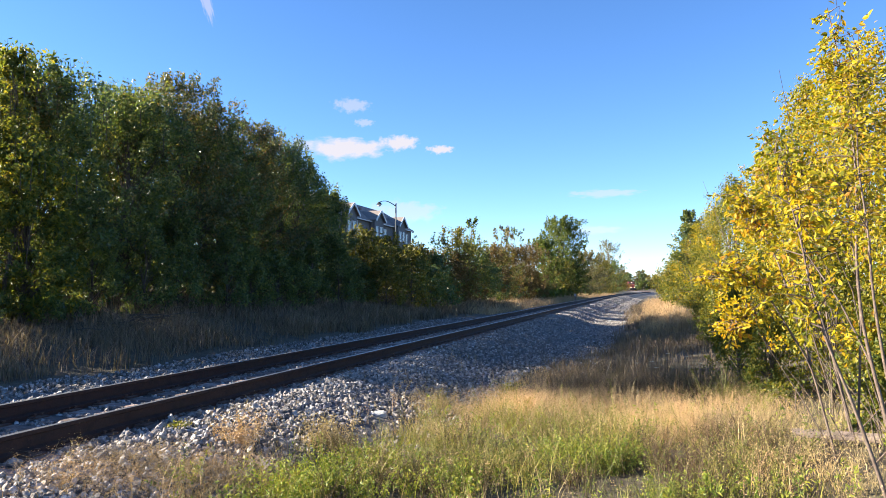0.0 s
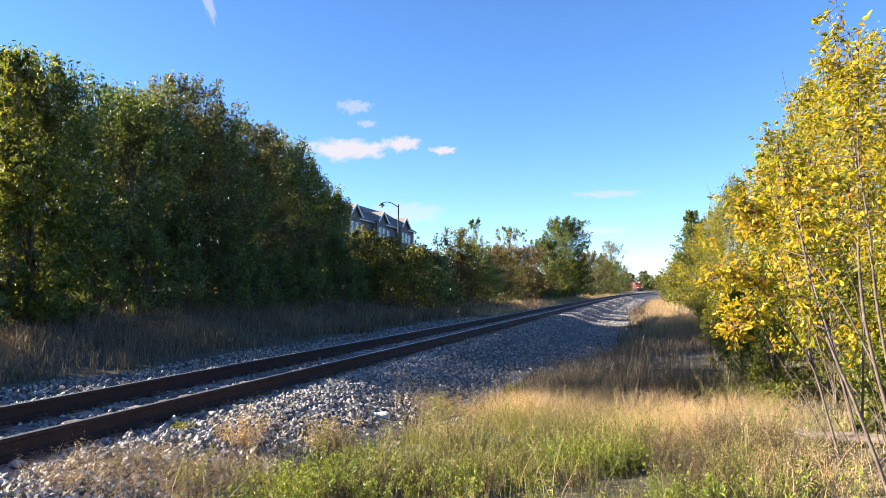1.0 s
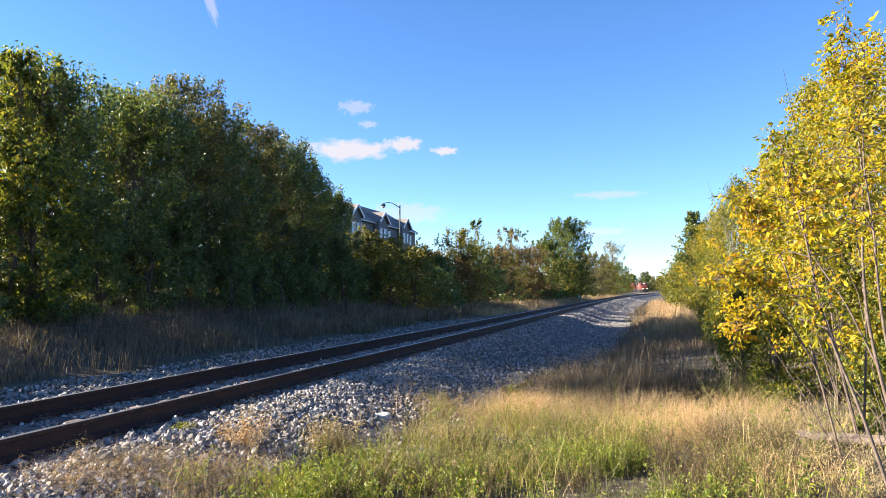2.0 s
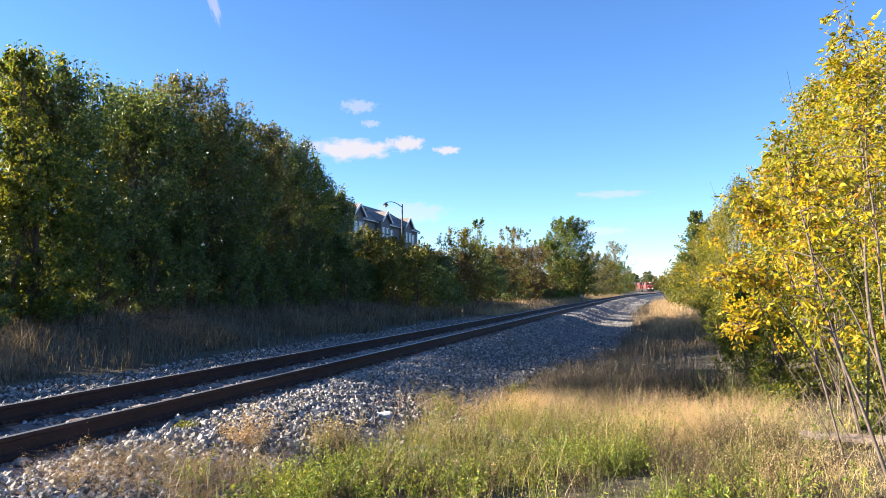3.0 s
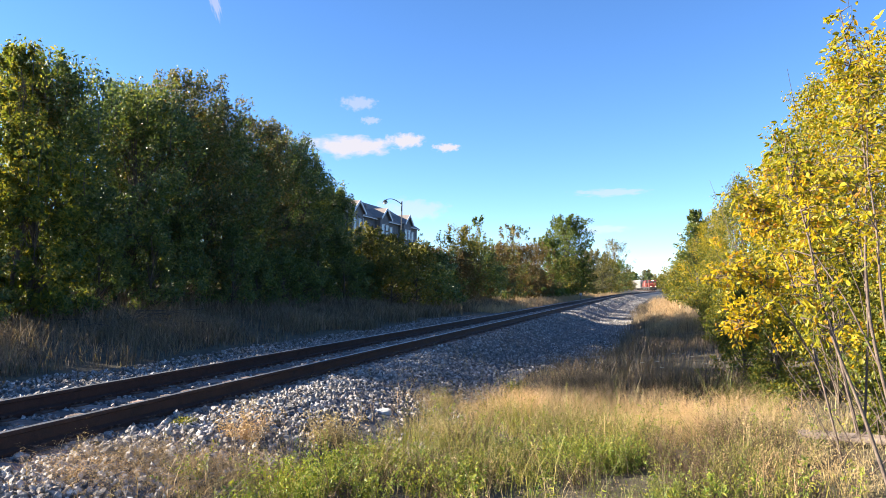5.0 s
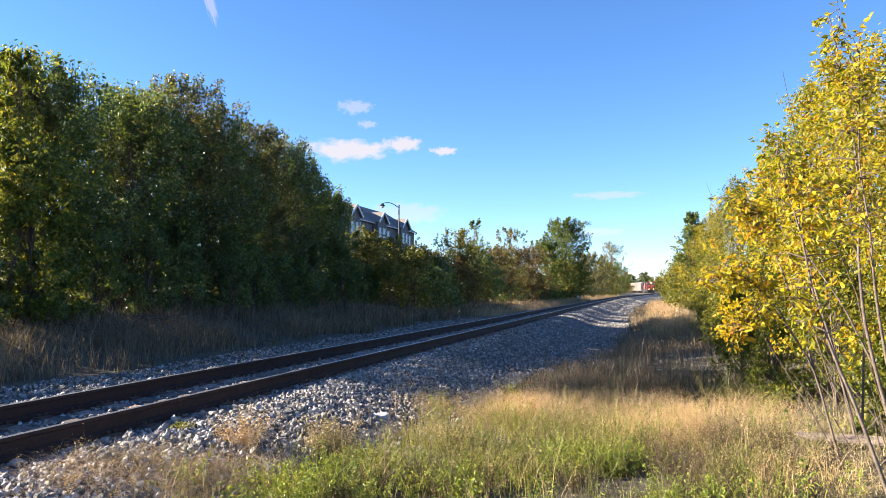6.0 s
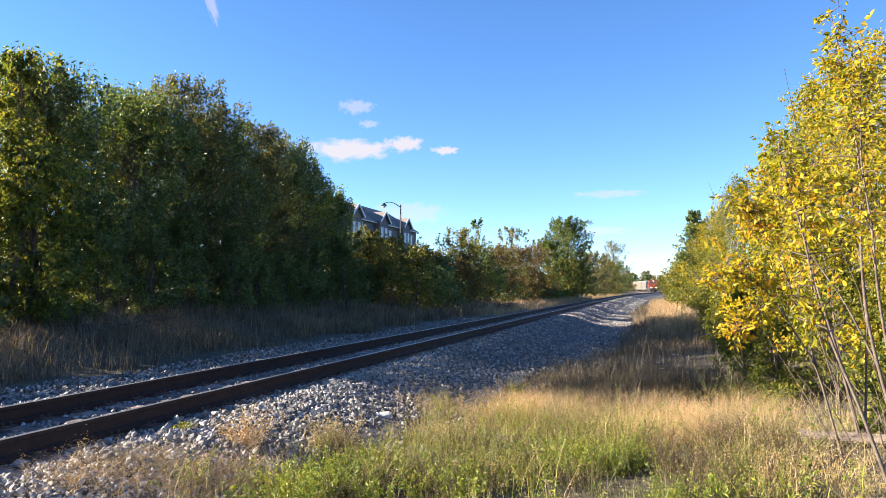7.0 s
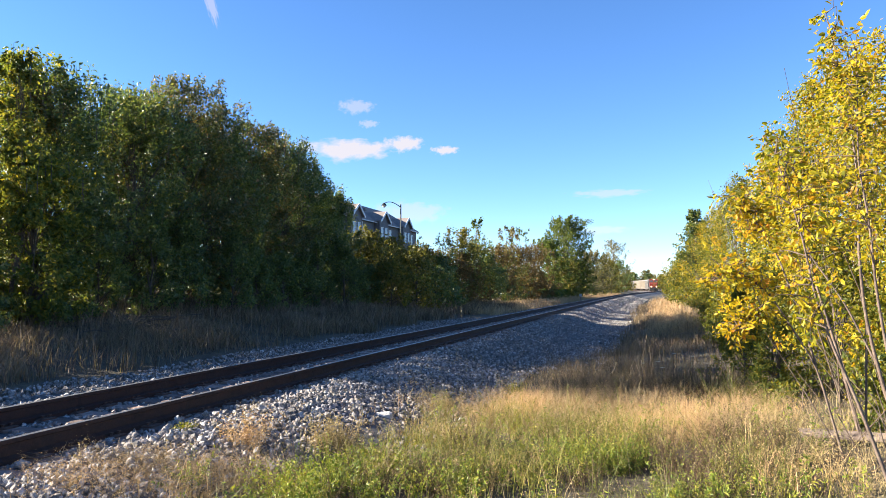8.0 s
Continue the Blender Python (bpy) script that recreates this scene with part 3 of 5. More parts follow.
for i in range(34):
    y = 37 + i * 2.3 + 0.1 * i * i
    if y < 215:
        tree("shrub", "low shaded shrub along the foot of the hedge", "shrub", float(centre(y)) - 7.6 + rr.uniform(-0.8, 0.6), y, rr.uniform(2.8, 4.5), 1.9 + 0.004 * y, rr.choice((L_DARK, L_OLIVE, L_DARK, L_RUST)), n_clumps=32, per=48, size=0.17 + 0.001 * y, low=0.03, shape=0.55, trunk=0.05, group="low shrubs at the foot of the hedge")
for x, y, top, r, m, lab in [(-15.2, 59.5, 7.8, 0.8, L_GREEN, "thin"), (-15, 72, 8.3, 0.9, L_PALE, "thin, almost bare"), (-15.2, 80, 8.9, 1.2, L_GREEN, "thin"), (-14.6, 76, 8.0, 0.9, L_RUST, "reddish, half bare")]:
    tree("sapling", lab + " young tree rising out of the hedge", "tree", x, y, top, r + 0.5, m, n_clumps=16, per=26, size=0.22, low=0.35, shape=0.8, spread=0.5, full=0.7, trunk=0.06, twigs=26, group="saplings in the hedge")
for x, y, top in ((-8.6, 228, 6.0), (-9.6, 256, 6.6), (-8.9, 285, 5.4)):
    tree("shrub", "olive leafy shrub at the end of the hedge", "shrub", x, y, top, 3.3, L_OLIVE, n_clumps=52, per=80, size=0.3, low=0.04, shape=0.6, trunk=0.08, group="hedge beside the track")
tree("tall_tree", "tall green tree bent by the wind above the hedge", "tree", -12.8, 111, 13.4, 4.0, L_GREEN, n_clumps=130, per=110, size=0.3, low=0.08, shape=0.7, trunk=0.2, full=0.62, shoots=14)
tree("pale_tree", "pale thin-leaved tree above the hedge", "tree", -11.6, 221, 17.2, 5.2, L_PALE, M_BARK_PALE, n_clumps=70, per=80, size=0.3, low=0.1, shape=0.8, trunk=0.25, twigs=120, full=0.74)

# the overgrown edge opposite the trees
tree("small_tree", "dark green small tree behind the yellow bushes", "tree", 2.6, 41.0, 5.9, 1.15, L_DARK, n_clumps=40, per=90, size=0.16, low=0.4, shape=0.7)
RIGHT = "bushes along the field edge"
for x, y, top, r, m, lab in [(4.00, 9.6, 5.4, 1.8, L_YELLOW, "golden yellow"), (3.40, 12.2, 5.5, 1.7, L_YELLOW, "golden yellow"), (3.20, 14.8, 5.7, 1.6, L_YELLOW, "golden yellow"), (3.10, 17.4, 5.4, 1.5, L_YELGREEN, "yellow-green"),
                             (3.10, 20.6, 5.2, 1.5, L_YELLOW, "golden yellow"), (3.05, 24, 5.2, 1.7, L_YELGREEN, "yellow-green"), (3.15, 28.5, 5.5, 1.8, L_YELGREEN, "yellow-green"), (3.35, 34, 5.2, 1.9, L_YELLOW, "golden yellow"),
                             (3.65, 40.5, 5.5, 2.1, L_YELGREEN, "yellow-green"), (3.3, 48, 4.9, 2.2, L_YELGREEN, "yellow-green"), (3.5, 58, 4.9, 2.4, L_OLIVE, "olive"), (3.6, 70, 4.9, 2.7, L_YELGREEN, "yellow-green"),
                             (4.0, 84, 5.0, 2.9, L_OLIVE, "olive"), (4.6, 102, 5.2, 3.3, L_YELGREEN, "yellow-green"), (5.8, 126, 5.5, 3.7, L_OLIVE, "olive"), (8.0, 155, 5.9, 4.3, L_OLIVE, "olive"),
                             (5.05, 12.5, 6.0, 2.1, L_YELGREEN, "yellow-green"), (5.25, 17.5, 6.0, 2.2, L_YELLOW, "golden yellow"), (5.65, 24, 5.9, 2.3, L_YELGREEN, "yellow-green")]:
    far = y > 45
    tree("bush", lab + " autumn bush at the edge of the rough grass", "bush", x, y, top, r, m, M_BARK_PALE, n_clumps=70, per=80 if far else 215, size=0.17 if far else 0.058, slim=0.6, low=0.06, shape=0.7, spread=0.62, trunk=0.05, twigs=0 if far else 22, group=RIGHT)
for x, y, top, r, m in [(1.55, 13.2, 1.4, 0.75, L_LIGHT), (1.9, 12.0, 1.2, 0.6, L_LIGHT), (2.5, 10.8, 2.3, 1.0, L_YELGREEN), (3.0, 9.2, 2.2, 0.95, L_YELGREEN), (2.6, 8.7, 1.0, 0.5, L_LIGHT), (2.2, 14.6, 2.2, 0.9, L_YELGREEN), (2.0, 17.5, 1.8, 0.8, L_YELGREEN), (2.1, 22, 1.6, 0.8, L_YELGREEN), (2.4, 28, 1.6, 0.8, L_YELGREEN), (2.6, 36, 1.6, 0.9, L_YELGREEN)]:
    tree("low_bush", "low green bush at the foot of the taller bushes", "bush", x, y, top, r, m, n_clumps=42, per=130, size=0.05, low=0.04, shape=0.6, trunk=0.03, slim=0.6, group="low bushes")


# ---- near saplings ----
def sapling(label, stems, sprays, spread):
    """Pale leaning stems with side shoots that carry sprays of yellow leaflets."""
    x0, y0 = stems[0][0][0], stems[0][0][1]
    zb = float(land(x0, y0)) - 0.03
    ob = thing("young_tree", label, "tree", (x0, y0, zb), "young yellow trees")
    org = np.array([x0, y0, zb])
    tube_lines, P, S, Dd = [], [], [], []
    for pts, r0 in ((s[:-1], s[-1]) for s in stems):
        p = np.array(pts) - org
        k = np.linspace(0, 1, len(p))
        fine = np.linspace(0, 1, 26)
        q = np.stack([np.interp(fine, k, p[:, a]) for a in range(3)], 1)
        q[1:-1] = (q[:-2] + 2 * q[1:-1] + q[2:]) / 4
        tube_lines.append((q, r0 * (1 - 0.82 * fine)))
        for _ in range(sprays):
            f = rng.uniform(0.35, 1.0) ** 0.7
            b = np.array([np.interp(f, fine, q[:, a]) for a in range(3)])
            d = unit(np.array([rng.normal(0, 1), rng.normal(0, 1), rng.uniform(0.0, 1.3)]))
            L = spread * rng.uniform(0.4, 1.1) * (1.25 - f * 0.8)
            mid, end = b + d * L * 0.55, b + d * L + [0, 0, -0.1 * L]
            tube_lines.append((np.array([b, mid, end]), np.array([0.006, 0.004, 0.002])))
            for s in np.linspace(0.4, 1.0, 3):
                c = b + (end - b) * s
                g = unit(rng.normal(size=3) + [0, 0, -0.4])
                rl = rng.uniform(0.12, 0.24)
                tube_lines.append((np.array([c, c + g * rl]), np.array([0.002, 0.001])))
                side = unit(np.cross(g, [0, 0, 1.0]) + 1e-6)
                for w in range(4):
                    for sg in (-1, 1):
                        P.append(c + g * rl * (0.3 + 0.24 * w) + side * sg * 0.035 + rng.normal(0, 0.012, 3))
                        S.append(rng.uniform(0.032, 0.064))
                        Dd.append(g + side * sg * 0.9)
    child("stem", np_mesh("stem", *tubes(tube_lines), M_BARK_PALE, True), ob, "pale grey-brown bark")
    child("foliage", np_mesh("foliage", *broad_leaves(np.array(P), np.array(S), 0.5, 0.55, np.array(Dd) * 1.4), L_YELLOW), ob, "golden autumn leaflets")
    return ob


sap_a = sapling("leaning young tree with pale stem and golden leaves", [[(1.6, 5.3, -0.5), (1.52, 5.3, -0.06), (1.43, 5.3, 0.24), (1.33, 5.3, 0.57), (1.19, 5.3, 0.95), (1.1, 5.3, 1.3), (1.06, 5.35, 1.66), (0.99, 5.4, 2.0), (0.92, 5.5, 2.35), 0.016]], 30, 0.4)
sap_b = sapling("tall young tree with forked pale stems and golden leaves", [[(1.98, 6.5, -0.5), (1.9, 6.5, 0.18), (1.79, 6.5, 0.69), (1.72, 6.5, 1.11), (1.7, 6.5, 1.63), (1.72, 6.5, 2.06), (1.72, 6.5, 2.44), (1.67, 6.5, 2.88), (1.61, 6.5, 3.37), (1.54, 6.5, 3.76), 0.018],
                                                                        [(1.79, 6.5, 0.69), (1.6, 6.6, 1.2), (1.35, 6.8, 1.7), (1.2, 7.0, 2.2), (1.1, 7.0, 2.8), 0.01]], 26, 0.4)
sap_e = sapling("drooping young tree with large bright yellow leaves", [[(1.75, 7.4, -0.45), (1.5, 7.3, 0.6), (1.1, 7.2, 1.3), (0.75, 7.1, 1.55), (0.5, 7.0, 1.35), 0.012], [(1.5, 7.3, 0.6), (1.25, 7.4, 1.6), (1.05, 7.4, 2.0), (0.85, 7.3, 2.25), 0.012], [(1.5, 7.3, 0.6), (1.3, 7.5, 1.0), (1.0, 7.4, 1.1), (0.75, 7.2, 0.9), 0.01]], 30, 0.36)
sap_c = sapling("young tree with straight pale stem and golden leaves", [[(2.0, 6.2, -0.5), (1.89, 6.2, 0.06), (1.78, 6.2, 0.85), (1.73, 6.2, 1.3), (1.71, 6.2, 1.84), (1.65, 6.2, 2.34), (1.67, 6.2, 2.85), (1.69, 6.2, 3.4), 0.016]], 28, 0.42)
sap_d = sapling("young tree with thin stems and yellow leaves", [[(2.1, 8.2, -0.45), (1.9, 8.2, 0.6), (1.7, 8.2, 1.4), (1.6, 8.2, 2.2), (1.5, 8.2, 2.9), 0.02], [(2.1, 8.2, -0.45), (2.2, 8.3, 1.0), (2.1, 8.3, 2.4), (2.2, 8.3, 3.6), 0.014]], 50, 0.6)

# bare thin stems and dry brush under the young trees
lines = []
for _ in range(80):
    x, y = rng.uniform(1.75, 3.4), rng.uniform(6.8, 9.5)
    z = float(land(x, y))
    h = rng.uniform(0.4, 1.5)
    d = np.array([rng.normal(-0.1, 0.38), rng.normal(0, 0.38), 1.0]) * h
    b = np.array([x, y, z])
    lines.append((np.array([b, b + d * 0.5 + rng.normal(0, 0.03, 3), b + d]), np.array([0.007, 0.005, 0.002])))
for _ in range(11):
    x, y = rng.uniform(1.9, 4.2), rng.uniform(7.6, 13)
    b = np.array([x, y, float(land(x, y))])
    d = np.array([rng.normal(-0.12, 0.16), rng.normal(0, 0.16), 1.0]) * rng.uniform(2.0, 4.2)
    lines.append((np.array([b, b + d * 0.4 + rng.normal(0, 0.05, 3), b + d * 0.75 + rng.normal(0, 0.05, 3), b + d]), np.array([0.008, 0.007, 0.005, 0.002])))
brush = new("dry_brush", np_mesh("dry_brush", *tubes(lines, 4), M_BARK_PALE, True))
tagged(brush, "tangle of bare pale stems under the young trees", "brush", kind="stuff")

# ---- grass ----
def field(name, label, n, u0, u1, y0, y1, mat, h, w, mask, lean=0.35, heads=0.0, power=1.0):
    u, y = rng.uniform(u0, u1, n), y0 + (y1 - y0) * rng.uniform(0, 1, n) ** power
    x = u + centre(y)
    keep = rng.uniform(size=n) < mask(u, x, y)
    x, y = x[keep], y[keep]
    roots = np.stack([x, y, land(x, y) - 0.02], 1)
    tall = 0.1 + 1.25 * vnoise(x, y, 0.75, 3) + 0.45 * vnoise(x, y, 1.7, 4)
    hh = h * tall * rng.uniform(0.45, 1.25, len(x))
    far = np.clip(np.hypot(x, y) / 9, 0.8, 5)
    v, f = blades(roots, hh, w * far * rng.uniform(0.6, 1.3, len(x)), lean)
    if heads:
        k = rng.uniform(size=len(x)) < heads
        tips = (v.reshape(len(x), -1, 3)[k, -1] + v.reshape(len(x), -1, 3)[k, -2]) / 2
        rep = np.repeat(tips, 7, 0) + rng.normal(0, 1, (7 * len(tips), 3)) * [0.012, 0.012, 0.04]
        v, f = joined((v, f), leaves(rep, rng.uniform(0.009, 0.02, len(rep)) * np.repeat(far[k], 7), 0.2, 0.4))
    return tagged(new(name, np_mesh(name, v, f, mat)), label, "grass", kind="stuff")


def fore(u, x, y):
    """Where the rough grass before the camera grows; thinned at (1.15, 8.0) to darken a shadow."""
    edge = 1.9 + 0.17 * np.clip(y - 4, 0, 9) + 0.9 * (vnoise(x, y, 1.4, 8) - 0.5)
    return np.clip((u - edge) / 0.35, 0, 1) * np.clip((vnoise(x, y, 0.5, 99) - 0.2) / 0.2, 0.12, 1) * np.clip((2.2 - x) / 1.0, 0.3, 1) * np.clip((np.hypot(x + 0.75, (y - 6.25) * 1.2) - 0.2) / 0.3, 0.03, 1) * np.clip((np.hypot(x - 1.15, y - 8.0) - 0.15) / 0.4, 0.1, 1)


def patch(x, y, s, seed, lo, hi):
    return np.clip((vnoise(x, y, s, seed) - lo) / (hi - lo), 0, 1)


field("green_grass", "rough green and yellowing grass in sun", 15000, 1.5, 8.6, 3.6, 13, G_GREEN, 0.26, 0.009, lambda u, x, y: fore(u, x, y) * (0.12 + patch(x, y, 0.9, 21, 0.4, 0.6)) * np.clip((x + 3.6) / 0.6, 0.08, 1) * np.clip((11 - y) / 4, 0.15, 1), 0.4)
field("straw_grass", "dry straw-coloured grass with seed heads", 14000, 1.5, 8.8, 3.6, 15, G_STRAW, 0.24, 0.005, lambda u, x, y: fore(u, x, y) * (0.2 + patch(x, y, 1.1, 33, 0.42, 0.62)), 0.85, 0.03)
field("tawny_grass", "fine tawny pink grass heads in sun", 12000, 2.2, 8.2, 7, 14, G_PINK, 0.3, 0.004, lambda u, x, y: fore(u, x, y) * (0.1 + patch(x, y, 1.6, 41, 0.4, 0.6)), 0.8, 0.3)


def tufts(name, label, zones, mat, h, count, spread, lean, width, leafy=0, leaf=0.03, plume=0, free=False):
    """Clumps: stalks that spread from a common foot, with leaves up the stalk and plumes at the tips. Zones are (x, y, radius, clumps)."""
    spots = np.concatenate([np.stack([zx + zr * rng.normal(0, 0.55, n), zy + zr * rng.normal(0, 0.55, n)], 1) for zx, zy, zr, n in zones])
    u = spots[:, 0] - centre(spots[:, 1])
    spots = spots[free | (rng.uniform(size=len(spots)) < 0.1 + fore(u, spots[:, 0], spots[:, 1])) & (u > 1.9)]
    size = rng.uniform(0.55, 1.2, len(spots))
    idx = np.repeat(np.arange(len(spots)), count)
    n = len(idx)
    off = rng.normal(0, spread, (n, 2)) * size[idx][:, None]
    x, y = spots[idx, 0] + off[:, 0], spots[idx, 1] + off[:, 1]
    root = np.stack([x, y, land(x, y) - 0.02], 1)
    hh = h * size[idx] * rng.uniform(0.35, 1.1, n)
    ln = np.zeros((n, 3))
    ln[:, :2] = (off / spread * 0.6 + rng.normal(0, 0.7, (n, 2))) * (lean * hh)[:, None]
    ang = rng.uniform(0, 2 * np.pi, n)
    side = np.stack([np.cos(ang), np.sin(ang), np.zeros(n)], 1)
    w = width * rng.uniform(0.6, 1.4, n)
    ks = np.linspace(0, 1, 4)
    mid = [root + ln * k ** 1.7 + np.array([0, 0, 1.0]) * (hh * (k - 0.2 * lean * k * k))[:, None] for k in ks]
    v = np.stack([m + sg * side * (w * (1 - 0.7 * k) / 2)[:, None] for m, k in zip(mid, ks) for sg in (-1, 1)], 1)
    f = np.array([[0, 1, 3, 2], [2, 3, 5, 4], [4, 5, 7, 6]])
    pairs = [(v.reshape(-1, 3), (np.arange(n)[:, None, None] * 8 + f[None]).reshape(-1, 4))]
    if leafy:
        k = rng.uniform(0.15, 1.0, (n, leafy, 1))
        P = mid[0][:, None] * (1 - k) + mid[3][:, None] * k + rng.normal(0, leaf * 0.6, (n, leafy, 3))
        pairs.append(leaves(P.reshape(-1, 3), leaf * rng.uniform(0.5, 1.2, n * leafy), -0.3, 0.4))
    if plume:
        k = rng.uniform(0.72, 1.06, (n, plume, 1))
        P = mid[2][:, None] + (mid[3] - mid[2])[:, None] * (k * 3 - 2) + rng.normal(0, 1, (n, plume, 3)) * [0.014, 0.014, 0.016]
        pairs.append(leaves(P.reshape(-1, 3), rng.uniform(0.006, 0.014, n * plume), 0.0, 0.5))
    return tagged(new(name, np_mesh(name, *joined(*pairs), mat)), label, "weeds", kind="stuff")


tufts("bright_weed_tufts", "bright green leafy weed clumps in sun", [(-2.8, 5.7, 0.75, 46), (-2.5, 6.5, 0.5, 26), (-1.75, 6.3, 0.3, 14), (-0.5, 7.3, 0.4, 26), (-1.7, 8.0, 0.6, 16), (0.5, 6.3, 0.5, 6), (-0.6, 9.0, 0.8, 10)], G_WEED, 0.36, 13, 0.06, 0.35, 0.006, 22, 0.036)
tufts("yellow_green_tufts", "yellow-green weed clumps with fine stalks", [(-2.6, 7.4, 0.8, 60), (-1.6, 6.9, 0.9, 70), (-0.6, 8.2, 1.1, 80), (0.7, 7.2, 0.8, 18), (0.2, 6.0, 0.7, 18), (-1.9, 9.2, 0.8, 36)], G_GREEN, 0.44, 16, 0.05, 0.3, 0.005, 7, 0.026, 2)
tufts("tawny_plume_tufts", "tawny pink feathery grass clumps in sun", [(-1.7, 10.3, 0.9, 110), (-2.6, 10.0, 0.5, 30), (0.3, 8.9, 0.7, 70), (-0.2, 10.8, 1.2, 90), (1.1, 10.0, 0.8, 50)], G_PINK, 0.42, 20, 0.06, 0.45, 0.0035, 0, 0.02, 16)
tufts("low_tawny_tufts", "low mat of dry tawny grass beside the ballast", [(-4.0, 5.2, 0.6, 120), (-3.4, 5.6, 0.5, 80), (-4.4, 4.7, 0.5, 50)], G_PINK, 0.2, 26, 0.08, 0.9, 0.004, 0, 0.02, 6, True)
tufts("straw_tufts", "pale straw-coloured grass clumps", [(-0.8, 9.6, 1.6, 110), (-2.3, 6.6, 0.9, 40), (1.5, 7.0, 0.7, 40), (-2.2, 8.4, 0.9, 50), (0.9, 8.8, 0.8, 50), (1.9, 8.6, 0.8, 40)], G_STRAW, 0.4, 20, 0.05, 0.5, 0.004, 2, 0.03, 5)
# the zone at (1.1, 8.1) is dark clumps standing in for a shadow
tufts("dead_weed_tufts", "dead brown weed clumps with thin stalks, one patch standing in for shadow", [(1.1, 8.1, 0.5, 70), (-0.8, 6.5, 0.45, 14), (0.5, 7.6, 0.9, 90), (-2.0, 7.9, 0.4, 34), (0.9, 12.0, 1.0, 60), (-1.1, 7.4, 1.2, 80), (-3.0, 7.0, 0.4, 20), (0.6, 6.2, 0.6, 40), (-2.6, 5.9, 0.8, 36), (-1.9, 6.2, 0.6, 30)], G_DEAD, 0.42, 13, 0.06, 0.5, 0.005, 8, 0.02, 4)
tufts("long_blade_tufts", "long arching green grass clumps", [(1.0, 11.4, 0.35, 7), (1.6, 11.0, 0.4, 6)], G_GREEN, 0.6, 60, 0.07, 0.9, 0.009)
field("shade_grass", "grey-brown dry grass below the trees", 95000, -12.5, -4.2, 5, 60, G_GREY, 0.5, 0.009, lambda u, x, y: np.clip((-u - 4.2 - 1.1 * vnoise(x, y, 2, 12)) / 0.8, 0, 1) * (0.2 + patch(x, y, 1.3, 19, 0.3, 0.6)), 0.45, 0.12, 1.6)
field("bank_grass", "dry grass along the far part of the bank", 15000, -7.5, -3.2, 45, 190, G_PINK, 0.5, 0.006, lambda u, x, y: np.clip((-u - 3.3) / 0.8, 0, 1), 0.4, 0.0, 1.3)
field("near_grass", "short dry grass where the bystander stands", 9000, 2.6, 14, -9, 4.2, G_STRAW, 0.2, 0.008, lambda u, x, y: 0.3 + patch(x, y, 1.2, 77, 0.35, 0.6), 0.8)
field("verge_grass", "dry grass along the edge of the ballast", 42000, 3.2, 9.5, 12.5, 90, G_GREY, 0.42, 0.006, lambda u, x, y: np.clip((u - 3.3 - 1.0 * np.clip((y - 18) / 8, 0, 1) - 1.2 * vnoise(x, y, 3, 14)) / 0.6, 0, 1) * (0.25 + patch(x, y, 2.5, 15, 0.35, 0.55)), 0.5, 0.1, 2.1)
field("verge_tall_grass", "tawny tall grass along the edge of the ballast", 18000, 4.8, 8.5, 28, 90, G_PINK, 0.6, 0.005, lambda u, x, y: np.clip((u - 5.7 - 0.6 * vnoise(x, y, 2, 17)) / 0.6, 0, 1), 0.35, 0.2, 1.5)


M_PETAL = leaf_mat("petal_white", ((0.49, 0.476, 0.448), (0.595, 0.588, 0.56)), 0.3)

# ---- leafy weeds and seed plumes in the foreground ----
def weeds(name, label, n, mask, mat, h, leaf, per, u0=1.6, u1=8.6, y0=3.8, y1=12.5, plume=0):
    u, y = rng.uniform(u0, u1, n), rng.uniform(y0, y1, n)
    x = u + centre(y)
    keep = rng.uniform(size=n) < mask(u, x, y)
    x, y = x[keep], y[keep]
    root = np.stack([x, y, land(x, y) - 0.02], 1)
    hh = h * rng.uniform(0.5, 1.2, len(x)) * (0.45 + 1.15 * vnoise(x, y, 0.75, 3))
    v0, f0 = blades(root, hh, np.full(len(x), 0.006), 0.35)
    top = v0.reshape(len(x), -1, 3)[:, -1]
    k = rng.uniform(0.12, 1.0, (len(x), per))
    P = root[:, None] * (1 - k[..., None]) + top[:, None] * k[..., None]
    P = P + rng.normal(0, 1, P.shape) * (leaf * (1.25 - 0.8 * k))[..., None] * [0.75, 0.75, 0.35]
    pairs = [(v0, f0), leaves(P.reshape(-1, 3), leaf * rng.uniform(0.5, 1.2, P.size // 3), -0.2, 0.36)]
    if plume:
        Q = np.repeat(top, plume, 0) + rng.normal(0, 1, (plume * len(top), 3)) * [0.035, 0.035, 0.05]
        pairs.append(leaves(Q, rng.uniform(0.007, 0.016, len(Q)), 0.0, 0.6))
    return tagged(new(name, np_mesh(name, *joined(*pairs), mat)), label, "weeds", kind="stuff")


weeds("leafy_weeds", "leafy green weeds among the rough grass", 1200, lambda u, x, y: fore(u, x, y) * patch(x, y, 0.8, 52, 0.4, 0.55) * np.clip((x + 3.3) / 0.6, 0, 1) * np.clip((10.5 - y) / 4, 0, 1), G_WEED, 0.4, 0.052, 30)
weeds("yellow_weeds", "yellowing tall weeds with fine leaves", 1100, lambda u, x, y: fore(u, x, y) * patch(x, y, 1.0, 57, 0.45, 0.62) * np.clip((x + 3.9) / 0.6, 0.1, 1), G_GREEN, 0.46, 0.032, 22, plume=6)
